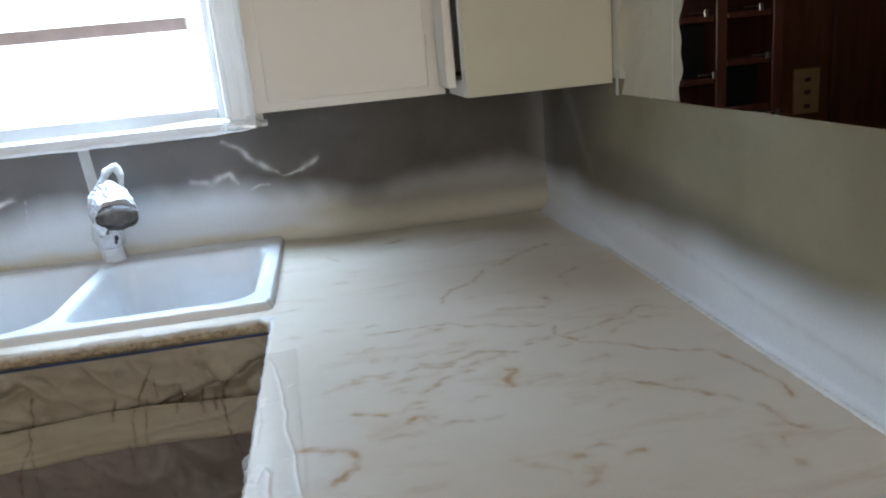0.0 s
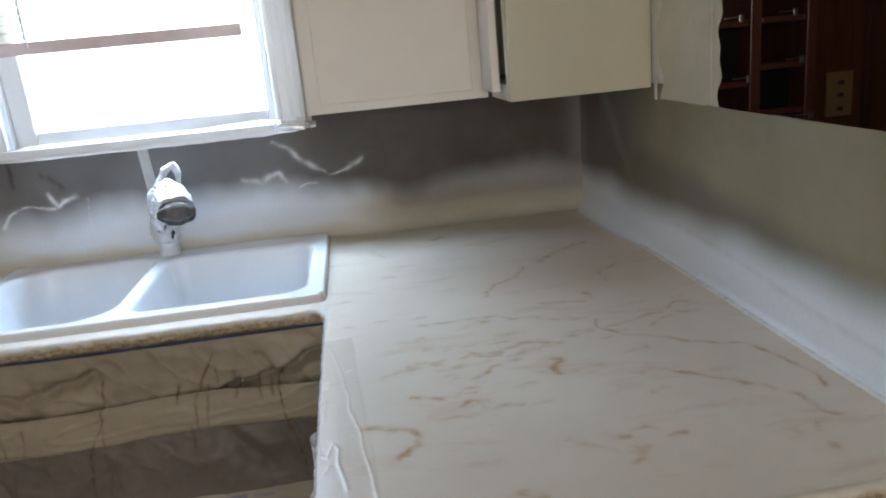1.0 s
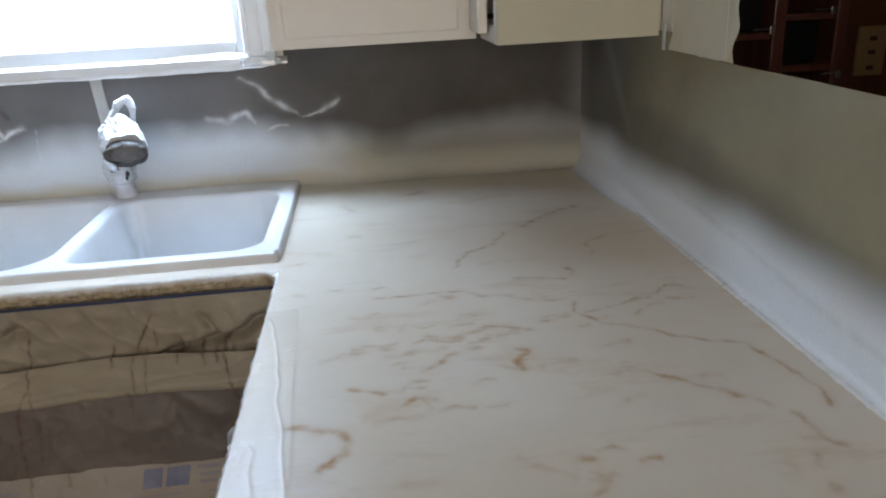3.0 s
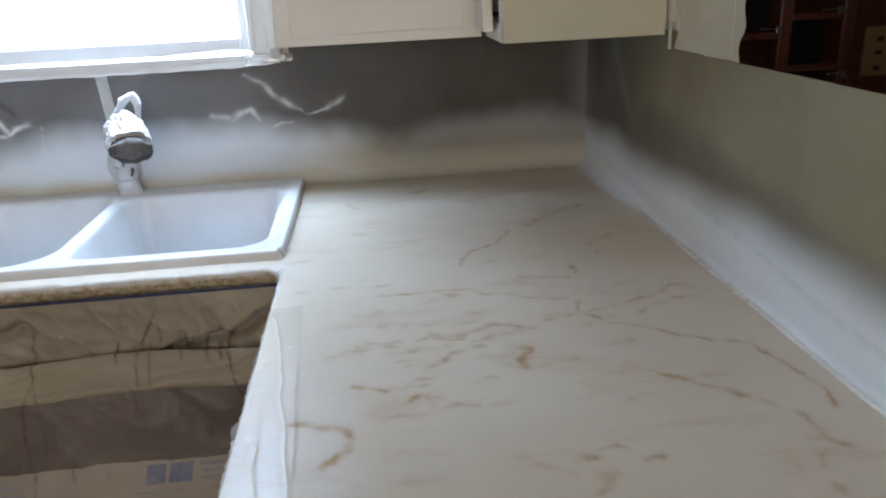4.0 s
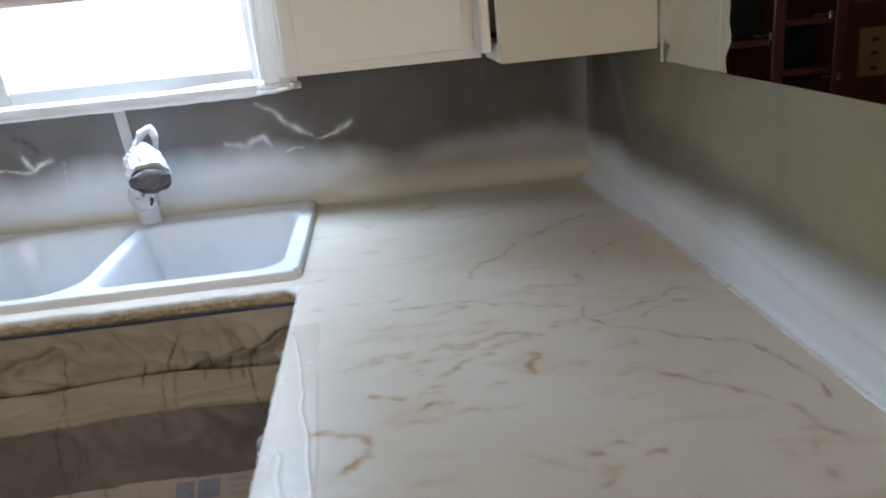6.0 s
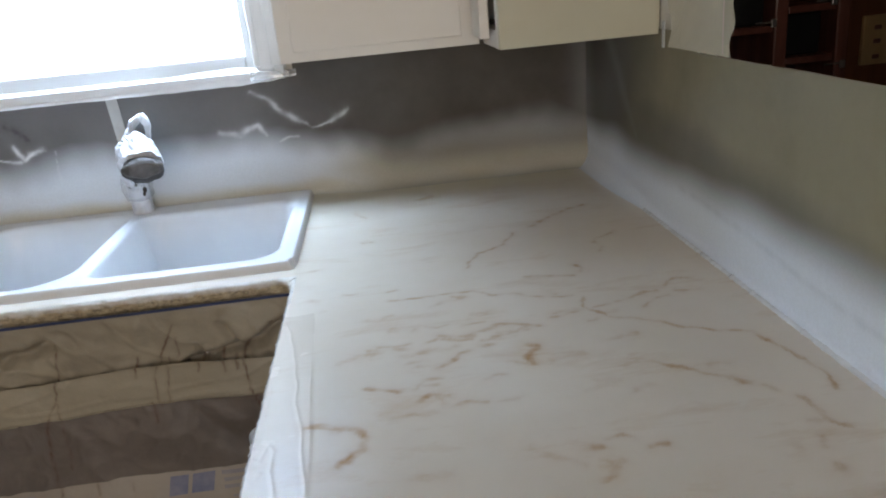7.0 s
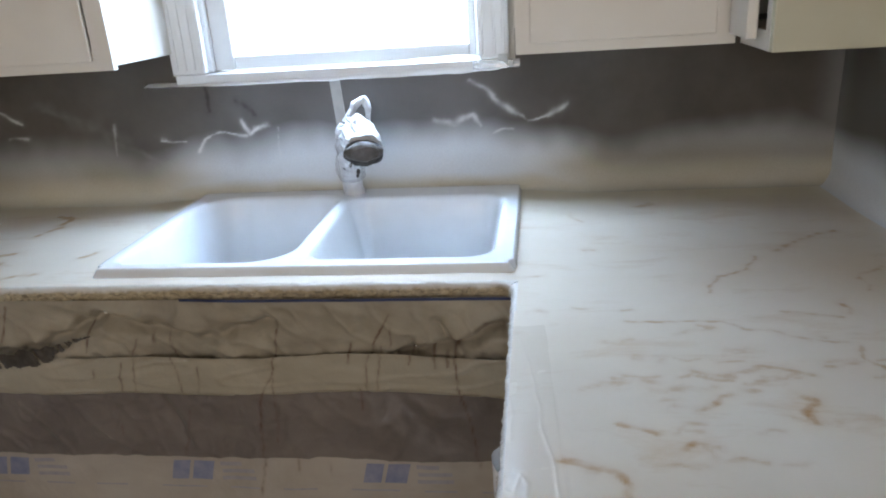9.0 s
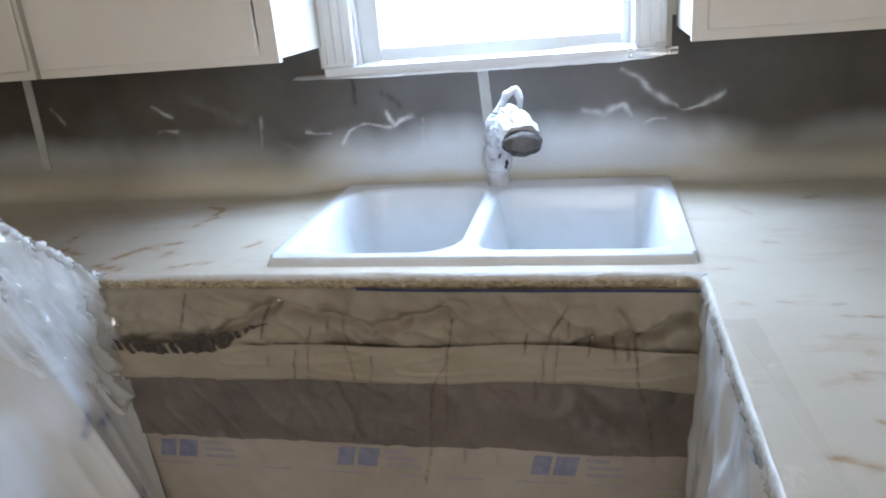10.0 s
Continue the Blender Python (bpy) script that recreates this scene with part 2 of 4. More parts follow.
# ---- building helpers ----


def mesh_of(bm, name):
    me = bpy.data.meshes.new(name)
    bm.to_mesh(me)
    bm.free()
    return me


def part(name, bm, material, parent=None, label="", smooth=False):
    me = bm if isinstance(bm, bpy.types.Mesh) else mesh_of(bm, name)
    me.materials.append(material)
    if smooth:
        me.polygons.foreach_set("use_smooth", [True] * len(me.polygons))
    ob = new(name, me)
    ob.parent = parent
    return tagged(ob, label)


def thing(name, place, label, category, group="", kind=""):
    ob = new(name)
    ob.location = place
    ob.empty_display_size = 0.05
    return tagged(ob, label, category, group, kind)


def rel(ob, parent):
    """Keep a part that was built in world coordinates where it is under its parent."""
    p = Vector((0, 0, 0))
    while parent:
        p += parent.location
        parent = parent.parent
    ob.location = ob.location - p
    return ob


def wpart(name, bm, material, parent, label="", smooth=False):
    ob = part(name, bm, material, parent, label, smooth)
    return rel(ob, parent)


def add_box(bm, x0, x1, y0, y1, z0, z1, bevel=0.0, seg=2):
    g = bmesh.ops.create_cube(bm, size=1.0)
    vs = g["verts"]
    for v in vs:
        v.co = Vector(((x0 + x1) / 2 + v.co.x * (x1 - x0), (y0 + y1) / 2 + v.co.y * (y1 - y0), (z0 + z1) / 2 + v.co.z * (z1 - z0)))
    if bevel:
        es = {e for v in vs for e in v.link_edges}
        bmesh.ops.bevel(bm, geom=list(es), offset=bevel, segments=seg, profile=0.5, affect="EDGES")
    return bm


def box(x0, x1, y0, y1, z0, z1, bevel=0.0, seg=2):
    return add_box(bmesh.new(), x0, x1, y0, y1, z0, z1, bevel, seg)


def structure(name, bm, material, label, category):
    return tagged(part(name, bm, material), label, category, "", "structure")


def seg_distance(px, py, line):
    best = np.full(px.shape, 1e9)
    for (ax, ay), (bx, by) in zip(line[:-1], line[1:]):
        dx, dy = bx - ax, by - ay
        l2 = dx * dx + dy * dy + 1e-12
        u = np.clip(((px - ax) * dx + (py - ay) * dy) / l2, 0, 1)
        best = np.minimum(best, np.hypot(px - ax - u * dx, py - ay - u * dy))
    return best


def wob(px, py, f, seed):
    """A cheap smooth wobble field between about -1 and 1."""
    rng = np.random.RandomState(seed)
    out = np.zeros(px.shape)
    for i in range(7):
        a, p, k = rng.uniform(0, 6.28), rng.uniform(0, 6.28), f * rng.uniform(0.5, 2.2)
        out += np.sin((px * np.cos(a) + py * np.sin(a)) * k + p)
    return out / 3.5


def paint(px, py, strokes, seed, soft=1.0, shake=1.0, glow=0.25, uneven=0.0):
    """How strongly a set of strokes covers each point."""
    qx = px + shake * (0.0045 * wob(px, py, 60, seed) + 0.0016 * wob(px, py, 260, seed + 1))
    qy = py + shake * (0.0045 * wob(px, py, 60, seed + 2) + 0.0016 * wob(px, py, 260, seed + 3))
    fade = 0.72 + 0.4 * wob(px, py, 120, seed + 4)
    swell = 1 + uneven * wob(px, py, 38, seed + 5)
    out = np.zeros(px.shape)
    for line, width, strength in strokes:
        d = seg_distance(qx, qy, line) / np.clip(swell, 0.35, 1.8)
        core = np.exp(-(d / (width * soft)) ** 2)
        halo = glow * np.exp(-(d / (width * soft * 3.0)) ** 2)
        out = np.maximum(out, strength * np.clip(fade, 0.25, 1.0) * np.clip(core + halo, 0, 1))
    return out


def grid_mesh(name, us, vs, place, keep=None, attrs=()):
    """A sheet over the grid us x vs; place and attrs take arrays of u and v."""
    U, V = np.meshgrid(np.asarray(us), np.asarray(vs), indexing="ij")
    X, Y, Z = place(U, V)
    nu, nv = U.shape
    i = np.arange(nu * nv).reshape(nu, nv)
    quads = np.stack([i[:-1, :-1], i[1:, :-1], i[1:, 1:], i[:-1, 1:]], -1).reshape(-1, 4)
    if keep is not None:
        uc, vc = (U[:-1, :-1] + U[1:, 1:]) / 2, (V[:-1, :-1] + V[1:, 1:]) / 2
        quads = quads[keep(uc, vc).reshape(-1)]
    co = np.stack([X, Y, Z], -1).reshape(-1, 3)
    used = np.unique(quads)
    back = np.zeros(nu * nv, int)
    back[used] = np.arange(len(used))
    me = bpy.data.meshes.new(name)
    me.from_pydata(co[used].tolist(), [], back[quads].tolist())
    for key, fn in attrs:
        a = me.attributes.new(key, "FLOAT", "POINT")
        a.data.foreach_set("value", np.clip(fn(U, V), 0, 1).reshape(-1)[used].astype(np.float32))
    me.polygons.foreach_set("use_smooth", [True] * len(me.polygons))
    me.update()
    return me


def steps(a, b, d):
    return np.linspace(a, b, max(2, int(round(abs(b - a) / d)) + 1))


def smooth01(a, b, x):
    t = np.clip((x - a) / (b - a), 0, 1)
    return t * t * (3 - 2 * t)


VEINS, SMEARS, CRACKS, DRIPS = [], [], [], []


def vein(line, width, strength):
    VEINS.append((line, width, strength))


def smear(line, width, strength):
    SMEARS.append((line, width, strength))


def crack(line, width, strength):
    CRACKS.append((line, width, strength))


def drip(line, width, strength):
    DRIPS.append((line, width, strength))


# tan veins brushed into the countertop (x, y), white smears, cracks and drips on the paper (x, z)
vein(((0.176, -0.161), (0.221, -0.163), (0.280, -0.163), (0.312, -0.163), (0.336, -0.187), (0.372, -0.191), (0.408, -0.213), (0.463, -0.230)), 0.0040, 0.80)
vein(((0.279, -0.178), (0.296, -0.182)), 0.0060, 0.80)
vein(((0.319, -0.060), (0.331, -0.021), (0.348, 0.013), (0.398, 0.038), (0.424, 0.080), (0.433, 0.102)), 0.0050, 0.70)
vein(((0.471, 0.127), (0.509, 0.165), (0.554, 0.204), (0.613, 0.237)), 0.0081, 0.66)
vein(((0.412, -0.130), (0.437, -0.128), (0.489, -0.148)), 0.0040, 0.60)
vein(((0.507, -0.101), (0.509, -0.117), (0.501, -0.136)), 0.0070, 0.90)
vein(((0.172, -0.121), (0.186, -0.119)), 0.0050, 0.80)
vein(((0.272, 0.430), (0.298, 0.447)), 0.0121, 1.00)
vein(((0.111, 0.369), (0.137, 0.331)), 0.0068, 0.42)
vein(((0.132, 0.150), (0.151, 0.152)), 0.0054, 0.84)
vein(((0.097, -0.110), (0.116, -0.112)), 0.0050, 0.50)
vein(((0.034, -0.121), (0.057, -0.122)), 0.0070, 0.50)
vein(((0.006, 0.023), (0.056, 0.028)), 0.0050, 0.45)
vein(((0.181, -0.274), (0.210, -0.281)), 0.0120, 0.45)
vein(((0.244, -0.314), (0.267, -0.322), (0.291, -0.321)), 0.0090, 0.60)
vein(((0.292, -0.314), (0.331, -0.300), (0.351, -0.303), (0.386, -0.316)), 0.0060, 0.60)
vein(((0.247, -0.326), (0.286, -0.333)), 0.0050, 0.70)
vein(((0.305, -0.341), (0.321, -0.337)), 0.0060, 0.80)
vein(((0.322, -0.329), (0.355, -0.327)), 0.0070, 0.70)
vein(((0.099, -0.351), (0.125, -0.345), (0.164, -0.332), (0.195, -0.339)), 0.0090, 0.50)
vein(((0.209, -0.354), (0.240, -0.352), (0.264, -0.349)), 0.0070, 0.60)
vein(((0.236, -0.403), (0.256, -0.392), (0.269, -0.371), (0.290, -0.359), (0.310, -0.356)), 0.0070, 0.70)
vein(((0.137, -0.436), (0.162, -0.444), (0.176, -0.456), (0.200, -0.449), (0.205, -0.432)), 0.0050, 0.90)
vein(((0.205, -0.425), (0.233, -0.431)), 0.0050, 0.60)
vein(((0.208, -0.442), (0.229, -0.444)), 0.0050, 0.50)
vein(((0.202, -0.484), (0.216, -0.471), (0.240, -0.473)), 0.0060, 0.80)
vein(((0.223, -0.473), (0.233, -0.493)), 0.0060, 0.70)
vein(((0.070, -0.502), (0.103, -0.518), (0.126, -0.525), (0.138, -0.544), (0.133, -0.566), (0.118, -0.581), (0.104, -0.592)), 0.0080, 0.80)
vein(((0.187, -0.629), (0.222, -0.629)), 0.0100, 0.40)
vein(((0.359, -0.366), (0.368, -0.373), (0.358, -0.398), (0.354, -0.427)), 0.0080, 0.95)
vein(((0.334, -0.416), (0.354, -0.427)), 0.0050, 0.50)
vein(((0.364, -0.399), (0.429, -0.413), (0.468, -0.434), (0.495, -0.453)), 0.0040, 0.45)
vein(((0.495, -0.453), (0.537, -0.487), (0.568, -0.513), (0.596, -0.535)), 0.0040, 0.75)
vein(((0.578, -0.521), (0.596, -0.535)), 0.0060, 0.90)
vein(((0.596, -0.535), (0.619, -0.562)), 0.0040, 0.40)
vein(((0.573, -0.487), (0.593, -0.491)), 0.0060, 0.40)
vein(((0.477, -0.242), (0.469, -0.271), (0.476, -0.293), (0.498, -0.317), (0.536, -0.339), (0.570, -0.369), (0.621, -0.400), (0.661, -0.415), (0.670, -0.457), (0.688, -0.504), (0.689, -0.538), (0.687, -0.563), (0.682, -0.572)), 0.0040, 0.80)
vein(((0.523, -0.267), (0.546, -0.262), (0.574, -0.247), (0.592, -0.247)), 0.0050, 0.80)
vein(((0.611, -0.241), (0.624, -0.217), (0.640, -0.209), (0.659, -0.218)), 0.0050, 0.70)
vein(((0.619, -0.258), (0.658, -0.263)), 0.0040, 0.60)
vein(((0.554, -0.301), (0.583, -0.271), (0.602, -0.267)), 0.0040, 0.50)
vein(((0.484, -0.279), (0.511, -0.275)), 0.0050, 0.50)
vein(((0.625, 0.043), (0.574, 0.017), (0.566, -0.012), (0.567, -0.052)), 0.0040, 0.50)
vein(((0.632, -0.576), (0.632, -0.599), (0.640, -0.617), (0.643, -0.633), (0.650, -0.647)), 0.0050, 0.70)
vein(((0.620, -0.629), (0.644, -0.632)), 0.0060, 0.50)
vein(((0.615, -0.656), (0.611, -0.667)), 0.0050, 0.70)
vein(((0.584, -0.664), (0.576, -0.677)), 0.0060, 0.70)
vein(((0.378, -0.618), (0.386, -0.617)), 0.0080, 0.80)
vein(((0.399, -0.605), (0.419, -0.603), (0.428, -0.612)), 0.0050, 0.60)
vein(((0.437, -0.629), (0.447, -0.626), (0.458, -0.630)), 0.0050, 0.80)
vein(((0.387, -0.643), (0.396, -0.654), (0.382, -0.670), (0.373, -0.672)), 0.0060, 0.55)
vein(((0.314, -0.606), (0.344, -0.630), (0.363, -0.648)), 0.0060, 0.35)
vein(((0.600, -0.701), (0.595, -0.712)), 0.0060, 0.60)
vein(((0.419, -0.280), (0.454, -0.278)), 0.0070, 0.50)
vein(((-1.130, 0.317), (-1.111, 0.382), (-1.124, 0.453), (-1.163, 0.466)), 0.0105, 1.00)
vein(((-1.200, 0.100), (-1.173, 0.155), (-1.099, 0.196)), 0.0105, 1.00)
vein(((-1.088, 0.108), (-1.088, 0.142)), 0.0090, 0.78)
vein(((-1.388, 0.169), (-1.314, 0.131)), 0.0120, 0.78)
vein(((-1.216, 0.055), (-1.149, 0.035)), 0.0120, 0.78)
vein(((-1.224, 0.564), (-1.158, 0.569)), 0.0090, 0.65)
vein(((-0.917, 0.165), (-0.901, 0.189)), 0.0090, 0.65)
vein(((-1.402, 0.208), (-1.416, 0.289)), 0.0120, 0.52)
vein(((-1.036, 0.042), (-0.975, 0.073)), 0.0105, 0.52)
vein(((0.237, -0.703), (0.260, -0.714)), 0.0080, 0.90)
vein(((0.380, -0.654), (0.404, -0.648)), 0.0060, 0.40)
# faint short brush marks where the veins gather
rng = random.Random(11)
for k in range(34):
    vx, vy, vl = rng.uniform(0.13, 0.52), rng.uniform(-0.52, -0.20), rng.uniform(0.015, 0.05)
    lean = rng.uniform(-0.25, 0.35)
    vein(((vx, vy), (vx + 0.5 * vl, vy + 0.5 * vl * lean + rng.uniform(-0.006, 0.006)), (vx + vl, vy + vl * lean)), rng.uniform(0.0040, 0.0085), rng.uniform(0.25, 0.55))
smear(((-0.114, 1.184), (-0.081, 1.169), (-0.042, 1.127), (-0.010, 1.103), (0.029, 1.084)), 0.0070, .6)
smear(((0.029, 1.084), (0.073, 1.091), (0.116, 1.119)), 0.0120, .7)
smear(((-0.204, 1.094), (-0.153, 1.082), (-0.133, 1.099), (-0.107, 1.100), (-0.090, 1.076)), 0.0090, .7)
smear(((-0.061, 1.054), (-0.035, 1.064), (-0.009, 1.063)), 0.0140, .6)
smear(((-0.828, 1.038), (-0.803, 1.072), (-0.767, 1.085), (-0.693, 1.074)), 0.0090, .9)
smear(((-0.699, 1.114), (-0.685, 1.077), (-0.668, 1.090), (-0.630, 1.099)), 0.0100, .9)
smear(((-0.926, 1.068), (-0.856, 1.062)), 0.0070, .8)
smear(((-1.046, 1.116), (-1.058, 1.033)), 0.0060, .35)
smear(((-1.361, 1.162), (-1.309, 1.129)), 0.0090, .6)
smear(((-1.353, 1.092), (-1.301, 1.090)), 0.0090, .5)
smear(((-1.678, 1.171), (-1.642, 1.129)), 0.0070, .5)
smear(((-0.608, 1.095), (-0.611, 1.022)), 0.0040, .4)
smear(((-1.249, 1.171), (-1.097, 1.103), (-0.905, 0.996)), 0.0300, .07)
crack(((-0.782, 1.204), (-0.780, 1.175), (-0.775, 1.143)), 0.0060, .9)
crack(((-0.705, 1.164), (-0.664, 1.126)), 0.0070, .8)
drip(((-0.44, 0.819), (-0.457, 0.741), (-0.489, 0.679), (-0.503, 0.563), (-0.524, 0.447)), 0.0045, 0.75)
drip(((-0.457, 0.741), (-0.462, 0.66), (-0.466, 0.583)), 0.0040, 0.55)
drip(((-0.304, 0.794), (-0.305, 0.753)), 0.0045, 0.8)
drip(((-0.224, 0.853), (-0.244, 0.822), (-0.262, 0.79), (-0.273, 0.748), (-0.275, 0.692)), 0.0045, 0.8)
drip(((-0.226, 0.826), (-0.229, 0.786)), 0.0040, 0.7)
drip(((-0.247, 0.785), (-0.255, 0.694)), 0.0040, 0.5)
drip(((-0.19, 0.776), (-0.193, 0.754)), 0.0050, 0.9)
drip(((-0.145, 0.786), (-0.144, 0.749)), 0.0070, 1.0)
drip(((-0.121, 0.774), (-0.121, 0.753)), 0.0060, 0.9)
drip(((-0.111, 0.808), (-0.107, 0.762), (-0.103, 0.701), (-0.089, 0.639), (-0.08, 0.581), (-0.074, 0.522)), 0.0045, 0.75)
drip(((-0.12, 0.692), (-0.071, 0.695)), 0.0050, 0.9)
drip(((-0.289, 0.698), (-0.29, 0.658)), 0.0045, 0.8)
drip(((-0.104, 0.782), (-0.088, 0.803)), 0.0060, 0.8)
drip(((-0.053, 0.834), (-0.048, 0.834)), 0.0040, 0.9)
drip(((-0.436, 0.54), (-0.439, 0.507)), 0.0040, 0.4)
drip(((-0.376, 0.531), (-0.373, 0.496)), 0.0040, 0.4)
drip(((-0.982, 0.872), (-0.992, 0.841), (-1.0, 0.806)), 0.0060, 0.9)
drip(((-0.822, 0.83), (-0.83, 0.779)), 0.0045, 0.8)
drip(((-0.664, 0.823), (-0.659, 0.781), (-0.644, 0.741), (-0.645, 0.696)), 0.0045, 0.7)
drip(((-0.756, 0.76), (-0.767, 0.693)), 0.0045, 0.65)
drip(((-0.602, 0.751), (-0.607, 0.696)), 0.0045, 0.7)
drip(((-0.728, 0.769), (-0.737, 0.699)), 0.0040, 0.5)
drip(((-0.691, 0.815), (-0.692, 0.795)), 0.0050, 0.8)
drip(((-0.727, 0.803), (-0.733, 0.772)), 0.0050, 0.7)
drip(((-0.818, 0.745), (-0.818, 0.731)), 0.0060, 0.8)
drip(((-0.795, 0.614), (-0.797, 0.592)), 0.0050, 0.6)
drip(((-0.64, 0.651), (-0.66, 0.576), (-0.667, 0.546)), 0.0050, 0.4)


# ---- room ----
WALL_Y, WALL_X, TOP = 0.60, 0.735, 0.91
structure("floor", box(-2.5, 4.2, -3.7, 1.2, -0.05, 0.0), M_FLOOR, "plain floor of the kitchen under drop cloths", "floor")
structure("ceiling", box(-2.5, 0.79, -3.7, 0.75, 2.40, 2.45), M_CEIL, "white painted ceiling of the kitchen", "ceiling")


def fog_back(x, z):
    top = 1.035 + 0.042 * np.exp(-((x + 0.35) / 0.42) ** 2) - 0.035 * np.exp(-((x - 0.22) / 0.10) ** 2) + 0.02 * np.exp(-((x - 0.55) / 0.12) ** 2)
    top = top - 0.045 * np.exp(-((x + 0.97) / 0.10) ** 2) + 0.03 * smooth01(-1.3, -1.7, x)
    top = top + 0.012 * wob(x, z, 14, 5) + 0.003 * wob(x, z, 60, 6)
    thick = 0.04 + 0.035 * np.exp(-((x + 1.2) / 0.5) ** 2) + 0.02 * np.exp(-((x + 0.4) / 0.5) ** 2)
    # spray is thicker by the sink, with some window glare painted in too
    near = smooth01(-1.16, -0.80, x + 0.04 * wob(x, z, 12, 7)) * smooth01(0.30, 0.0, x)
    f = smooth01(thick, -thick, z - top) * (0.40 + 0.22 * smooth01(-0.75, -1.05, x) * (1 - near) + 0.40 * smooth01(0.99, 0.925, z) * (1 - near) + 0.54 * near + 0.08 * wob(x, z, 9, 8))
    # paler round the window: its glare haze is put into the dust tone
    haze = 0.19 * np.exp(-((x + 0.45) / 0.42) ** 2)
    plume = np.exp(-((x + 1.50 + 0.5 * (z - 1.08) + 0.03 * wob(x, z, 16, 11)) / 0.15) ** 2)
    haze = haze + 0.22 * plume * smooth01(1.18, 1.0, z + 0.02 * wob(x, z, 22, 12))
    corner = 0.16 * np.exp(-((x - 0.735 + 0.01 * wob(x, z, 20, 10)) / 0.045) ** 2)
    return np.maximum(f, haze * (0.8 + 0.3 * wob(x, z, 14, 9)) + corner)


def fog_side(y, z):
    top = 1.022 + 0.010 * wob(y, z, 14, 15) - 0.02 * np.exp(-((y - 0.2) / 0.12) ** 2)
    f = smooth01(0.042, -0.05, z - top) * (0.96 + 0.06 * wob(y, z, 9, 18))
    return np.maximum(f, 0.16 * np.exp(-((y - 0.60) / 0.06) ** 2) + 0.05 * wob(y, z, 11, 19) + 0.06 * np.exp(-((y - 0.28 - (z - 1.1) * 0.9 + 0.01 * wob(y, z, 30, 17)) / 0.03) ** 2))


def crack_back(x, z):
    return paint(x, z, CRACKS, 31, 0.7)


def cove(r, h):
    """Step out from the wall, and height, along a sheet that curls onto the counter with radius r."""
    base = TOP + 0.0012
    turn = np.clip((base + r - h) / (base + r - 0.90), 0, 1) * math.pi / 2
    return r * (1 - np.cos(turn)), np.where(h < base + r, base + r - r * np.sin(turn), h)


def back_sheet(x, z):
    # wide curl beside the sink, tight behind it
    r = 0.016 + 0.036 * np.maximum(smooth01(0.02, 0.16, x), smooth01(-0.86, -1.0, x)) + 0.004 * wob(x, 0 * x, 9, 4)
    out, h = cove(r, z)
    return x, WALL_Y - out + 0.002 * wob(x, z, 12, 3), h


def side_sheet(y, z):
    out, h = cove(0.010 + 0.030 * smooth01(0.02, 0.40, y), z)
    return WALL_X - out + 0.0015 * wob(y, z, 12, 13), y, h


# the north wall: a front sheet with the window's opening cut out, and a solid wall behind it
WX0, WX1, WZ0, WZ1 = -0.77, -0.075, 1.235, 2.08
bm = bmesh.new()
add_box(bm, -2.5, WX0, WALL_Y + 0.004, 0.75, 0, 2.4)
add_box(bm, WX1, 0.85, WALL_Y + 0.004, 0.75, 0, 2.4)
add_box(bm, WX0, WX1, WALL_Y + 0.004, 0.75, 0, WZ0)
add_box(bm, WX0, WX1, WALL_Y + 0.004, 0.75, WZ1, 2.4)
structure("wall_north", bm, M_PLASTER, "plaster wall with the window over the sink", "wall")
me = grid_mesh("masking_film", steps(-2.5, WALL_X, 0.0033), steps(0.90, 1.30, 0.003),
               back_sheet,
               lambda x, z: (z < 1.232) | (x < -0.86) | (x > 0.0),
               (("fog", fog_back), ("smear", lambda x, z: 1.05 * paint(x, z, SMEARS, 21, 0.52, 0.6, 0.08, 0.75)), ("crack", crack_back),
                ("resin", lambda x, z: smooth01(1.05, 0.955, z + 0.012 * wob(x, z, 16, 13)) * np.maximum(0.85 * smooth01(0.965, 0.925, z + 0.006 * wob(x, z, 20, 14)), 0.05 + 0.85 * np.maximum(smooth01(-0.75, -1.0, x), smooth01(0.0, 0.2, x))))))
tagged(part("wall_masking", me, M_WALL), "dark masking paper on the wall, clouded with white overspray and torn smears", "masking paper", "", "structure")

# the half wall to the next room, its opening, and the strip of wall beside the cabinet
LEDGE = 1.240
bm = bmesh.new()
add_box(bm, WALL_X + 0.004, WALL_X + 0.035, -1.6, -0.06, 0, LEDGE - 0.012)
add_box(bm, WALL_X + 0.004, WALL_X + 0.035, -0.0595, 0.75, 0, LEDGE - 0.0005)
add_box(bm, WALL_X + 0.004, WALL_X + 0.035, -0.06, 0.75, LEDGE, 2.4)
add_box(bm, WALL_X + 0.004, WALL_X + 0.035, -1.6, -0.06, 2.1, 2.4)
add_box(bm, WALL_X + 0.004, WALL_X + 0.035, -3.7, -1.6, 0, 2.4)
structure("wall_east", bm, M_PLASTER, "half wall with a pass-through opening to the next room", "wall")
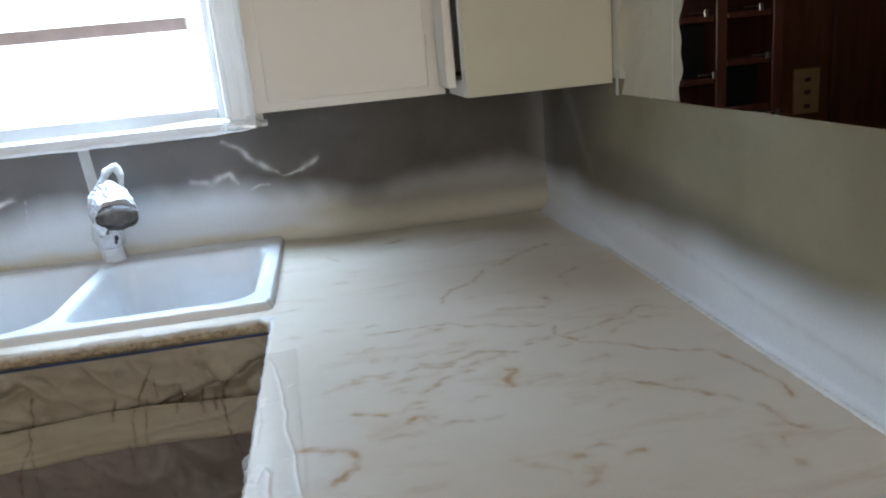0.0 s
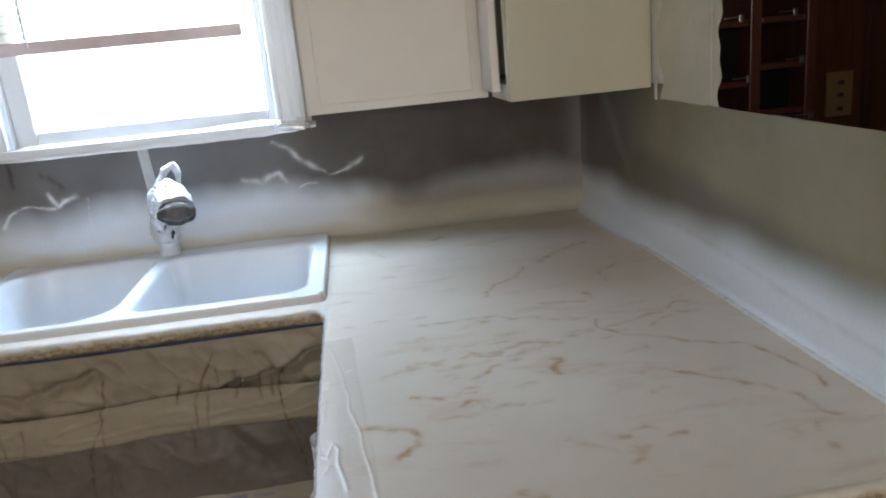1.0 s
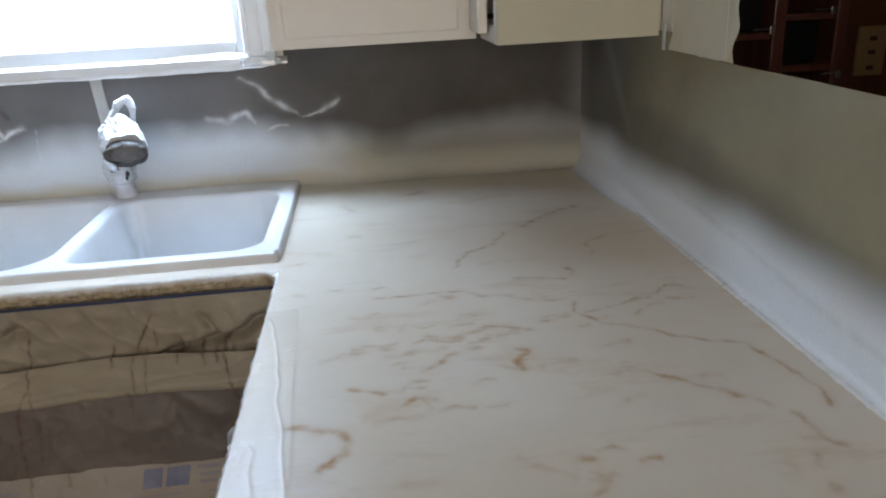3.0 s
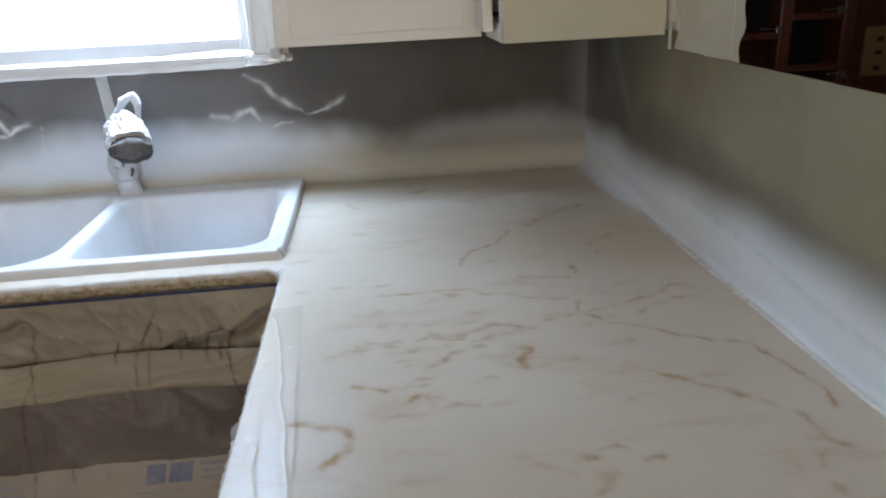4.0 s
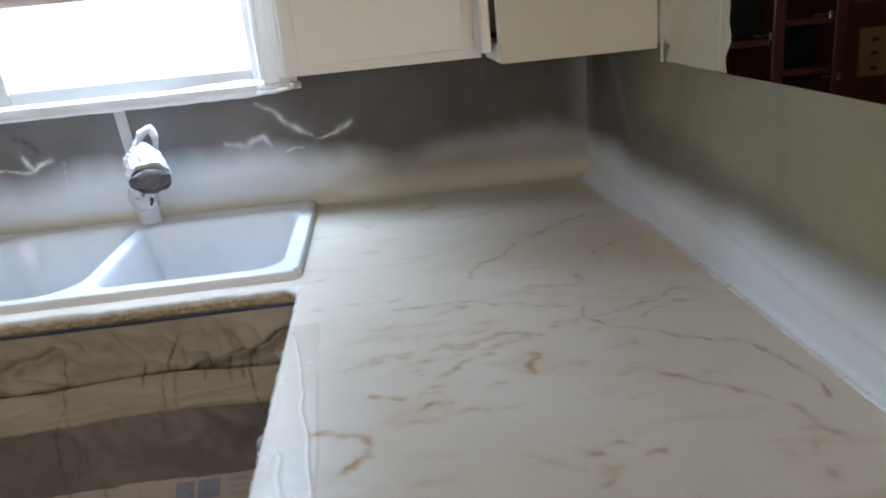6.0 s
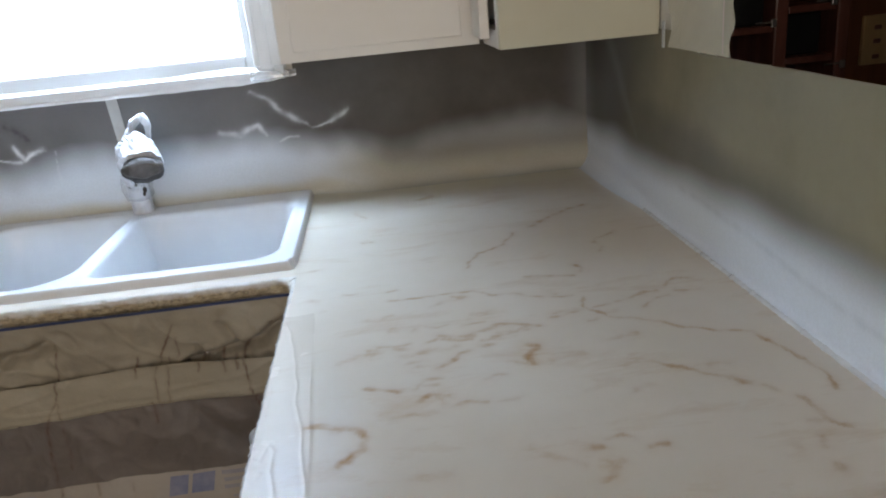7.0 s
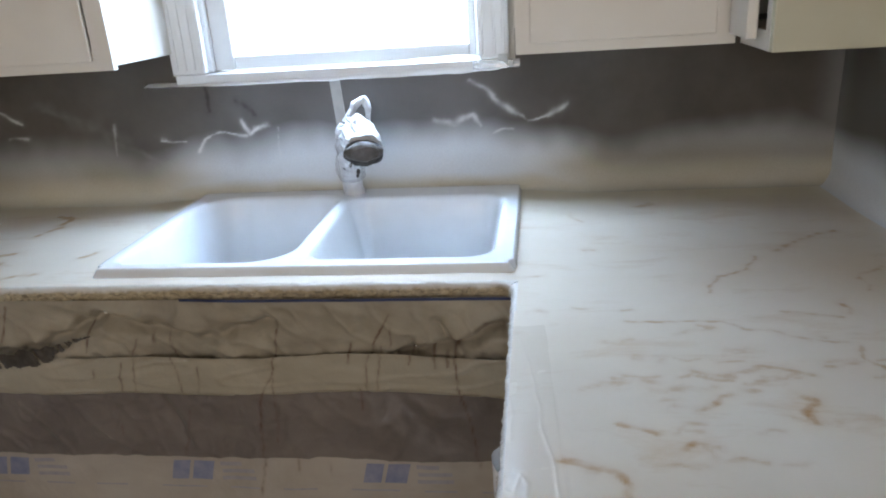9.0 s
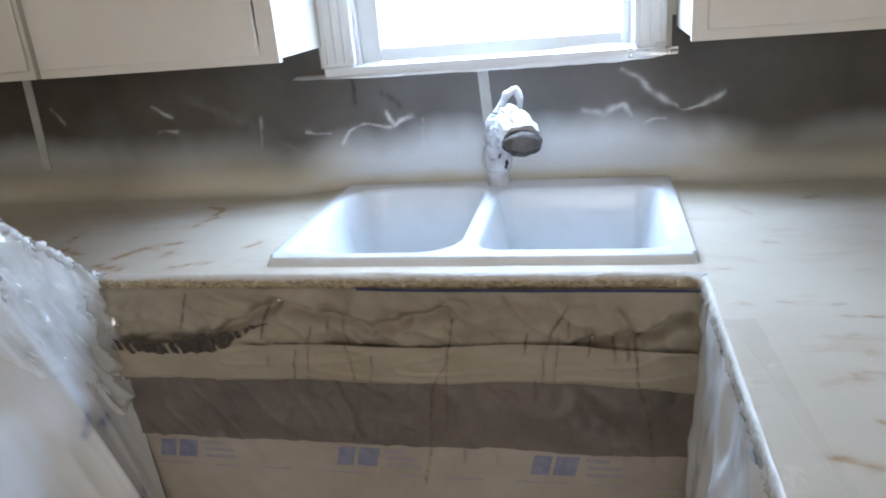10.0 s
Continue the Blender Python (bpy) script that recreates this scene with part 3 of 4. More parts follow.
# cabinet's shade by the corner and a soft shadow edge, painted into the paper
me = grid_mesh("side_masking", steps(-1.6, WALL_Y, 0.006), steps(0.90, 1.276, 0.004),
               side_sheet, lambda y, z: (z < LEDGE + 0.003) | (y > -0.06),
               (("fog", fog_side), ("shade_tone", lambda y, z: np.maximum(0.85 * smooth01(0.06, 0.40, y + 0.25 * (z - 1.1) + 0.03 * wob(y, z, 13, 16)), 0.55 * smooth01(0.035, -0.035, z - 1.125 - 0.11 * (y - 0.1) + 0.006 * wob(y, z, 13, 20)))), ("smear", lambda y, z: 0 * y),
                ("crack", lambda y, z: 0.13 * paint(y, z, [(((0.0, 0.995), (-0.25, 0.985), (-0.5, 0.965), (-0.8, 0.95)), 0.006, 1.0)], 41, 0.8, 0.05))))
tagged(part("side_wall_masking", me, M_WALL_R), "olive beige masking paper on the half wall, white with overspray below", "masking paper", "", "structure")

bm = bmesh.new()
add_box(bm, -2.6, -2.5, -3.7, 0.75, 0, 2.4)
structure("wall_west", bm, M_PLASTER, "plain plaster wall closing the kitchen", "wall")
# unseen wall; its opening is added to let the rear fill in
bm = bmesh.new()
add_box(bm, -2.6, -0.70, -3.7, -3.5, 0, 2.4)
add_box(bm, 0.70, 0.8, -3.7, -3.5, 0, 2.4)
add_box(bm, -0.70, 0.70, -3.7, -3.5, 0, 0.9)
add_box(bm, -0.70, 0.70, -3.7, -3.5, 2.2, 2.4)
structure("wall_south", bm, M_PLASTER, "unseen plaster wall with an opening added for the rear fill lamp", "wall")

structure("backdrop", box(-7.0, 6.2, 3.0, 3.05, -1.5, 7.0), M_GLARE, "white overcast daylight outside the window", "sky")

# ---- window over the sink ----
win = thing("window_1", (-0.41, 0.62, 1.24), "white painted sash window over the sink, glaring with daylight", "window", "", "structure")
wpart("side_casing", box(-0.850, -0.762, 0.578, WALL_Y + 0.002, 1.235, 2.14, 0.004), M_TRIM, win)
wpart("side_casing", box(-0.083, -0.015, 0.578, WALL_Y + 0.002, 1.235, 2.14, 0.004), M_TRIM, win)
wpart("casing_bead", box(-0.772, -0.758, 0.571, 0.577, 1.245, 2.07, 0.003), M_TRIM, win)
wpart("casing_bead", box(-0.087, -0.073, 0.571, 0.577, 1.245, 2.07, 0.003), M_TRIM, win)
for bx in (-0.838, -0.815, -0.792, -0.052, -0.030):
    wpart("casing_bead", box(bx, bx + 0.007, 0.5735, 0.5778, 1.245, 2.07, 0.002), M_TRIM, win)
wpart("head_casing", box(-0.850, -0.015, 0.574, WALL_Y + 0.002, 2.08, 2.16, 0.004), M_TRIM, win)
wpart("jamb", box(-0.770, -0.752, 0.600, 0.748, 1.236, 2.08, 0.002), M_TRIM, win)
wpart("jamb", box(-0.093, -0.075, 0.600, 0.748, 1.236, 2.08, 0.002), M_TRIM, win)
sash = wpart("lower_sash", box(-0.752, -0.700, 0.615, 0.650, 1.238, 2.05, 0.004), M_TRIM, win)
wpart("sash_stile", box(-0.112, -0.093, 0.615, 0.650, 1.238, 2.05, 0.004), M_TRIM, win)
wpart("bottom_rail", box(-0.699, -0.113, 0.616, 0.649, 1.238, 1.272, 0.004), M_TRIM, win)
wpart("meeting_rail", box(-0.699, -0.113, 0.618, 0.647, 1.66, 1.70, 0.004), M_TRIM, win)
pane = wpart("pane", box(-0.70, -0.112, 0.631, 0.635, 1.27, 2.05), M_GLASS, win)
pane.visible_shadow = False
wpart("stool", box(-0.845, -0.02, 0.580, 0.614, 1.212, 1.2345, 0.003), M_TRIM, win)


def sill_sheet(u, v):
    # white paper over the stool: a thin lip that widens along the sill and curls up at its far end
    h = 0.007 + 0.010 * smooth01(-0.90, -0.60, u) + 0.024 * smooth01(-0.60, -0.12, u) - 0.034 * smooth01(-0.10, 0.0, u)
    low = 1.2055 + 0.004 * smooth01(-0.70, -0.93, u) + 0.012 * smooth01(-0.10, 0.0, u)
    z = low + h * (1 - v) + 0.0010 * wob(u, v * 0.1, 40, 52) + 0.004 * smooth01(-0.2, 0.0, u) * wob(u, v * 0.05, 70, 53)
    y = 0.572 + 0.030 * (1 - v) ** 1.3 + 0.001 * wob(u, v * 0.1, 25, 51)
    return u, y, z


paper = part("sill_paper", grid_mesh("sill_paper", steps(-0.93, 0.002, 0.005), steps(0, 1, 0.1), sill_sheet), M_TRIM)
tagged(paper, "white paper taped over the window stool, curling at its end", "masking paper")
part("film_end", grid_mesh("film_end", steps(-0.10, 0.010, 0.005), steps(0, 1, 0.1),
     lambda u, v: (u, 0.570 - 0.006 * v + 0.002 * wob(u, v * 0.1, 60, 54), 1.234 - 0.020 * v + 0.010 * smooth01(-0.05, 0.08, u) * v + 0.002 * wob(u, v * 0.1, 45, 55)), None, (("ink", lambda u, v: 0 * u),)), M_CLEAR, paper, "clear film trailing off the paper's end")
part("tab", box(-0.040, -0.018, 0.5685, 0.5705, 1.222, 1.246, 0.0005), M_TAPE, paper, "small tab of tape")

blind = thing("mini_blind", (-0.41, 0.607, 2.04), "cream mini blind pulled half up, with a brown bottom rail", "window blind")
wpart("head_rail", box(-0.745, -0.10, 0.590, 0.612, 2.02, 2.06, 0.003), M_BLIND, blind)
wpart("bottom_rail", box(-0.745, -0.145, 0.590, 0.611, 1.462, 1.494, 0.004), M_RAIL, blind, "mauve brown wooden bottom rail")
wpart("wand", box(-0.665, -0.658, 0.583, 0.589, 1.48, 2.02, 0.002), M_TAPE, blind)
slat_bm = bmesh.new()
add_box(slat_bm, -0.30, 0.30, -0.0105, 0.0105, -0.0006, 0.0006)
slat_me = mesh_of(slat_bm, "slat")
slat_me.materials.append(M_BLIND)
for i in range(26):
    s = new("slat", slat_me)
    s.parent = blind
    s.matrix_basis = pose(-0.445 + 0.41, -0.006, 1.506 + i * 0.0198 - 2.04, 52, 0, 0)

# ---- countertop ----
SX0, SX1, SY0, SY1 = -0.80, -0.02, 0.065, 0.565


WETX, WETY = 0.118, -0.120


def counter_keep(x, y):
    hole = (x > SX0) & (x < SX1) & (y > SY0) & (y < SY1)
    right = (x > 0.010) & (y > -0.775) & ~((x < WETX) & (y < WETY))
    back = y > 0.010
    left = (x < -1.205)
    return (right | back | left) & ~hole


def wet(x, y):
    edge = 0.052 - 0.055 * (y + 0.165) + 0.003 * wob(x * 0, y, 16, 64)
    return smooth01(edge + 0.003, edge - 0.002, x) * smooth01(-0.15, -0.18, y) * (x > -0.1)


# rims of the resin pooled along the front edge
RIMS = [(((0.004, -0.221), (0.011, -0.202), (0.022, -0.240), (0.031, -0.292), (0.044, -0.392), (0.048, -0.449), (0.058, -0.500), (0.064, -0.557), (0.072, -0.622), (0.078, -0.700)), 0.0022, 1.0),
        (((0.042, -0.640), (0.031, -0.582), (0.032, -0.547), (0.024, -0.532), (0.021, -0.545), (0.018, -0.563), (0.008, -0.556), (0.003, -0.526), (0.002, -0.479)), 0.0026, 1.2),
        (((0.012, -0.603), (0.020, -0.585)), 0.0035, 1.0), (((0.006, -0.288), (0.003, -0.340), (0.012, -0.420), (0.010, -0.470)), 0.0022, 0.7)]


def pool_height(x, y):
    rim = np.zeros(x.shape)
    qx = x + 0.0012 * wob(x, y, 70, 66)
    for line, w, k in RIMS:
        rim = np.maximum(rim, k * np.exp(-(seg_distance(qx, y, line) / w) ** 2))
    return TOP + 0.0002 * wob(x, y, 14, 61) + 0.00042 * rim + wet(x, y) * (0.00025 + 0.00022 * wob(x * 1.6, y * 0.6, 40, 62))


def counter_veins(x, y):
    # soft brushed veins, broken up along their length
    broken = 1.0 + 0.40 * wob(x, y, 95, 75) + 0.15 * wob(x, y, 300, 76)
    return np.clip(broken, 0.35, 1.35) * np.where(x < -0.85, 1.5, 1.0) * paint(x, y, VEINS, 71, 0.70, 0.9, 0.26)


def back_dust(x, y):
    # beige spray settled along the back
    return 0.85 * smooth01(0.425, 0.52, y + 0.016 * wob(x, y, 16, 77)) + 0.25 * smooth01(0.33, 0.45, y + 0.03 * wob(x, y, 12, 78)) * (x > 0.0)


def side_mist(x, y):
    # white spray settled along the half wall, thick only in the corner
    return 0.8 * smooth01(0.655, 0.735, x + 0.012 * wob(x, y, 18, 79)) * smooth01(-0.05, 0.3, y)


counter = thing("countertop", (0.3, 0.0, 0.87), "off-white resin countertop with brushed tan veins, U-shaped and glossy", "countertop")
me = grid_mesh("surface", steps(-2.48, WALL_X - 0.008, 0.0034), steps(-0.80, 0.592, 0.0034),
               lambda x, y: (x, y, TOP + 0.0002 * wob(x, y, 14, 61)), counter_keep,
               (("vein", lambda x, y: counter_veins(x, y)),
                ("wet", wet), ("resin", back_dust), ("mist", side_mist), ("dust", lambda x, y: np.maximum(smooth01(0.25, 0.5, y), smooth01(0.55, 0.72, x) * smooth01(-0.5, 0.1, y)))))
wpart("surface", me, M_COUNTER, counter)
me = grid_mesh("wet_strip", steps(0.006, WETX + 0.002, 0.0013), steps(-0.778, WETY + 0.002, 0.0016), lambda x, y: (x, y, pool_height(x, y) + 0.00005), None,
               (("vein", counter_veins), ("wet", wet), ("resin", lambda x, y: 0 * x), ("mist", lambda x, y: 0 * x), ("dust", lambda x, y: 0 * x)))
wpart("wet_strip", me, M_COUNTER, counter, "band of wet glossy resin with rippled rims")
bm = bmesh.new()
add_box(bm, 0.012, WALL_X - 0.004, -0.772, 0.595, 0.868, 0.906)
add_box(bm, SX1 + 0.012, 0.010, 0.012, 0.595, 0.868, 0.906)
add_box(bm, -2.48, SX0 - 0.012, 0.012, 0.595, 0.868, 0.906)
add_box(bm, SX0 - 0.011, SX1 + 0.011, 0.012, SY0 - 0.004, 0.868, 0.906)
add_box(bm, -2.48, -1.212, -0.80, 0.010, 0.868, 0.906)
wpart("substrate", bm, M_PLASTER, counter)


def edge_run(pts, seed, lump):
    """A rounded nosing swept along a path on the floor plan; its lower half is lumpy with drips. The outer side is on the left of the path."""
    fine = []
    for (ax, ay), (bx, by) in zip(pts[:-1], pts[1:]):
        n = max(1, int(math.hypot(bx - ax, by - ay) / 0.003))
        fine += [(ax + (bx - ax) * k / n, ay + (by - ay) * k / n) for k in range(n)]
    fine.append(pts[-1])
    prof = [(-0.045, -0.0012), (-0.012, -0.0006), (-0.005, -0.0015), (-0.001, -0.006), (0.0, -0.012), (0.0005, -0.018), (0.0, -0.024), (-0.001, -0.031), (-0.004, -0.038)]
    verts, faces = [], []
    for k, (x, y) in enumerate(fine):
        a, b = fine[max(0, k - 1)], fine[min(len(fine) - 1, k + 1)]
        t = Vector((b[0] - a[0], b[1] - a[1], 0)).normalized()
        nrm = Vector((-t.y, t.x, 0))
        for j, (o, h) in enumerate(prof):
            w = max(0.0, (j - 1) / 6)
            nz = 0.8 * noise.noise(Vector((x * 60, y * 60, h * 90 + seed))) + 0.9 * abs(noise.noise(Vector((x * 120 + h * 60, y * 120, h * 150 + seed)))) - 0.2
            p = Vector((x, y, TOP + h)) + nrm * (o + lump * w * nz) + Vector((0, 0, lump * 0.5 * w * nz))
            verts.append(p)
        if k:
            m = len(prof)
            for j in range(m - 1):
                faces.append(((k - 1) * m + j, (k - 1) * m + j + 1, k * m + j + 1, k * m + j))
    me = bpy.data.meshes.new("edge")
    me.from_pydata(verts, [], faces)
    me.polygons.foreach_set("use_smooth", [True] * len(faces))
    return me


arc = [(-0.026 + 0.026 * math.cos(radians(a)), -0.026 + 0.026 * math.sin(radians(a))) for a in range(0, 91, 10)]
wpart("front_edge", edge_run([(0.0, -0.785)] + arc[:5], 3.0, 0.0080), M_EDGE_WHITE, counter, "wet glossy white resin edge")
wpart("front_edge", edge_run(arc[4:] + [(-1.195, 0.0)], 9.0, 0.0075), M_EDGE_TAN, counter, "rounded edge over crumpled tan masking")
wpart("end_edge", edge_run([(WALL_X - 0.01, -0.785), (0.0, -0.785)], 14.0, 0.004), M_EDGE_TAN, counter, "rounded end over crumpled tan masking")
wpart("front_edge", edge_run([(-1.195, 0.0), (-1.195, -0.80)], 19.0, 0.004), M_EDGE_WHITE, counter)

# a bead of sealant along the side wall
verts, faces = [], []
N = 300
for k in range(N + 1):
    y = -0.785 + (0.15 + 0.785) * k / N
    r = 0.0042 + 0.0018 * noise.noise(Vector((0, y * 60, 2))) + 0.0025 * max(0, noise.noise(Vector((3, y * 110, 2))))
    for a in range(5):
        th = math.radians(90 + 22.5 * a)
        verts.append((0.7225 + r * math.cos(th) * 1.2, y, TOP + r * math.sin(th)))
    if k:
        for a in range(4):
            faces.append(((k - 1) * 5 + a, (k - 1) * 5 + a + 1, k * 5 + a + 1, k * 5 + a))
me = bpy.data.meshes.new("bead")
me.from_pydata(verts, [], faces)
wpart("sealant_bead", me, M_WET, counter, "rough white sealant bead", True)

# base cabinets that carry the countertop
for nm, b in (("base_cabinet", box(0.03, 0.72, -0.75, 0.58, 0.0, 0.866)), ("base_cabinet", box(-2.45, -1.225, -0.78, 0.58, 0.0, 0.866))):
    tagged(part(nm, b, M_CAB), "white base cabinet run hidden under masking paper", "base cabinet")
bm = bmesh.new()
add_box(bm, -1.22, 0.025, 0.03, 0.05, 0.0, 0.866)
add_box(bm, -1.22, 0.025, 0.05, 0.58, 0.0, 0.10)
tagged(part("sink_cabinet", bm, M_CAB), "white sink base cabinet hidden under masking paper", "base cabinet")

# ---- sink ----
RIM = 0.926


def rr(x, y, x0, x1, y0, y1, radii):
    """Signed distance to a rectangle with its own radius at each corner; inside is positive."""
    cx, cy = (x0 + x1) / 2, (y0 + y1) / 2
    fl, fr, br, bl = radii
    r = np.where(y < cy, np.where(x < cx, fl, fr), np.where(x < cx, bl, br))
    dx, dy = np.abs(x - cx) - (x1 - x0) / 2 + r, np.abs(y - cy) - (y1 - y0) / 2 + r
    return r - (np.hypot(np.maximum(dx, 0), np.maximum(dy, 0)) + np.minimum(np.maximum(dx, dy), 0))


def bowl_r(x, y):
    return rr(x, y, -0.408, -0.035, 0.094, 0.505, (0.05, 0.06, 0.055, 0.05))


def bowl_l(x, y):
    return rr(x, y, -0.797, -0.440, 0.084, 0.540, (0.03, 0.09, 0.06, 0.11))


def sink_height(x, y):
    rim = rr(x, y, -0.828, 0.006, 0.042, 0.597, (0.012, 0.015, 0.012, 0.012))
    z = RIM - 0.018 * smooth01(0.0, 1.0, 1 - np.clip(rim / np.where(y < 0.07, 0.015, 0.006), 0, 1)) ** 0.9 + 0 * x
    for d in (bowl_r(x, y), bowl_l(x, y)):
        inside = np.maximum(d, 0)
        z = z - 0.005 * smooth01(-0.010, 0.006, d) - 0.165 * smooth01(0.0, 0.042, inside) ** 0.9 - 0.012 * smooth01(0.04, 0.17, inside)
    return z


sink = thing("kitchen_sink", (-0.41, 0.31, 0.92), "white enamelled double-bowl drop-in sink with rounded bowls", "sink")
us, vs = steps(-0.828, 0.006, 0.003), steps(0.042, 0.597, 0.003)
for nm, keep in (("rim", lambda x, y: (bowl_r(x, y) < 0.012) & (bowl_l(x, y) < 0.012)),
                 ("bowl", lambda x, y: bowl_r(x, y) >= 0.012), ("bowl", lambda x, y: bowl_l(x, y) >= 0.012)):
    wpart(nm, grid_mesh(nm, us, vs, lambda x, y: (x, y, sink_height(x, y)), keep), M_SINK, sink)
for cx, cy in ((-0.225, 0.29), (-0.61, 0.31)):
    bm = bmesh.new()
    bmesh.ops.create_cone(bm, cap_ends=True, segments=24, radius1=0.042, radius2=0.038, depth=0.006, matrix=Matrix.Translation((cx, cy, 0.740)))
    wpart("drain", bm, M_METAL, sink, "steel drain strainer", True)

# ---- faucet, wrapped up ----
faucet = thing("faucet", (-0.415, 0.562, 0.918), "kitchen faucet wrapped in crumpled white paper and tape", "faucet")


def tube(path, radii, seg, crumple, seed, flat=1.0):
    bm = bmesh.new()
    rings = []
    for k, (p, r) in enumerate(zip(path, radii)):
        a, b = Vector(path[max(0, k - 1)]), Vector(path[min(len(path) - 1, k + 1)])
        t = (b - a).normalized()
        side = t.cross(Vector((0, 0, 1)))
        side = Vector((1, 0, 0)) if side.length < 0.05 else side.normalized()
        up = side.cross(t)
        ring = []
        for s in range(seg):
            th = 2 * math.pi * s / seg
            d = side * math.cos(th) + up * math.sin(th) * flat
            q = Vector(p) + d * r
            q += d * crumple * (noise.noise(q * 28 + Vector((seed, 0, 0))) + 0.7 * noise.noise(q * 75 + Vector((seed, 3, 0))))
            ring.append(bm.verts.new(q))
        rings.append(ring)
    for r0, r1 in zip(rings[:-1], rings[1:]):
        for s in range(seg):
            bm.faces.new((r0[s], r0[(s + 1) % seg], r1[(s + 1) % seg], r1[s]))
    bm.faces.new(rings[0])
    bm.faces.new(rings[-1])
    bmesh.ops.recalc_face_normals(bm, faces=bm.faces)
    return bm


def lerp_path(a, b, n, sag=0.0):
    a, b = Vector(a), Vector(b)
    return [a.lerp(b, k / (n - 1)) + Vector((0, 0, sag * math.sin(math.pi * k / (n - 1)))) for k in range(n)]


wpart("column", tube(lerp_path((-0.415, 0.562, 0.905), (-0.418, 0.545, 1.05), 12), [0.029 - 0.004 * math.sin(3 * k / 11) for k in range(12)], 20, 0.004, 2), M_FOIL, faucet, "white taped column", True)
hood = [(-0.374, 0.508, 1.124), (-0.373, 0.498, 1.119), (-0.370, 0.482, 1.112), (-0.365, 0.462, 1.104), (-0.358, 0.440, 1.096), (-0.350, 0.416, 1.088), (-0.342, 0.393, 1.080), (-0.336, 0.377, 1.074)]
wpart("wrapped_spout", tube(hood, [0.010, 0.021, 0.029, 0.035, 0.040, 0.042, 0.043, 0.042], 30, 0.012, 5, 0.85), M_FOIL, faucet, "crumpled white paper hood round the spout")
wpart("spout", tube(lerp_path((-0.415, 0.545, 1.02), (-0.372, 0.46, 1.085), 10, 0.02), [0.026, 0.028, 0.030, 0.032, 0.033, 0.033, 0.032, 0.031, 0.030, 0.028], 18, 0.010, 6), M_FOIL, faucet)
wpart("open_end", tube(lerp_path((-0.339, 0.381, 1.072), (-0.327, 0.351, 1.061), 7), [0.042, 0.044, 0.044, 0.044, 0.043, 0.039, 0.029], 30, 0.009, 8, 0.66), M_FOIL_GREY, faucet, "dark ragged lip of the wrapping")
wpart("mouth", tube(lerp_path((-0.331, 0.361, 1.074), (-0.325, 0.3435, 1.070), 4), [0.041, 0.041, 0.039, 0.032], 26, 0.008, 31, 0.52), M_MOUTH, faucet, "dull tan grey end of the wrapped spout")
loop = []
for k in range(17):
    u = k / 16
    a = math.pi * (1.12 - 1.16 * u)
    loop.append((-0.376 + 0.025 * math.cos(a) + 0.016 * math.sin(a) ** 2, 0.500 + 0.022 * math.sin(a), 1.090 + 0.074 * math.sin(a)))
wpart("handle_loop", tube(loop, [0.016 - 0.011 * k / 16 + 0.002 * math.sin(2.3 * k) for k in range(17)], 10, 0.008, 12, 0.75), M_FOIL, faucet, "twisted paper loop over the handle")
wpart("side_flap", tube(lerp_path((-0.410, 0.500, 1.112), (-0.413, 0.515, 1.000), 12), [0.008, 0.016, 0.019, 0.020, 0.020, 0.019, 0.019, 0.018, 0.017, 0.015, 0.012, 0.006], 14, 0.010, 15), M_FOIL, faucet)
# loose film round the column, with small dark specks
wpart("collar", tube(lerp_path((-0.411, 0.540, 1.030), (-0.411, 0.546, 0.968), 9), [0.030, 0.034, 0.036, 0.037, 0.036, 0.037, 0.035, 0.036, 0.034], 26, 0.008, 44), M_CLEAR, faucet, "loose clear film round the column")
for px, pz, r in ((-0.386, 0.992, 0.0055), (-0.389, 0.982, 0.004), (-0.418, 1.004, 0.005), (-0.404, 1.010, 0.006)):
    bm = bmesh.new()
    bmesh.ops.create_icosphere(bm, subdivisions=1, radius=r, matrix=Matrix.Translation((px, 0.509, pz)) @ Matrix.Diagonal((1, 0.5, 1.5, 1)))
    wpart("dark_speck", bm, M_FOIL_GREY, faucet, "small dark speck on the film")

# strips of tape on the wall paper
for x0, x1, z0, z1 in ((-0.445, -0.432, 1.205, 0.99), (-1.728, -1.738, 1.255, 1.0)):
    bm = bmesh.new()
    w = 0.013
    for q in ((x0 - w, z0), (x0 + w, z0), (x1 + w, z1), (x1 - w, z1)):
        bm.verts.new((q[0], WALL_Y - 0.004, q[1]))
    f = bm.faces.new(bm.verts)
    ext = bmesh.ops.extrude_face_region(bm, geom=[f])
    for v in ext["geom"]:
        if isinstance(v, bmesh.types.BMVert):
            v.co.y += 0.004
    bmesh.ops.recalc_face_normals(bm, faces=bm.faces)
    tagged(part("tape_strip", bm, M_TAPE), "pale strip of masking tape down the wall paper", "tape", "wall tape strips")

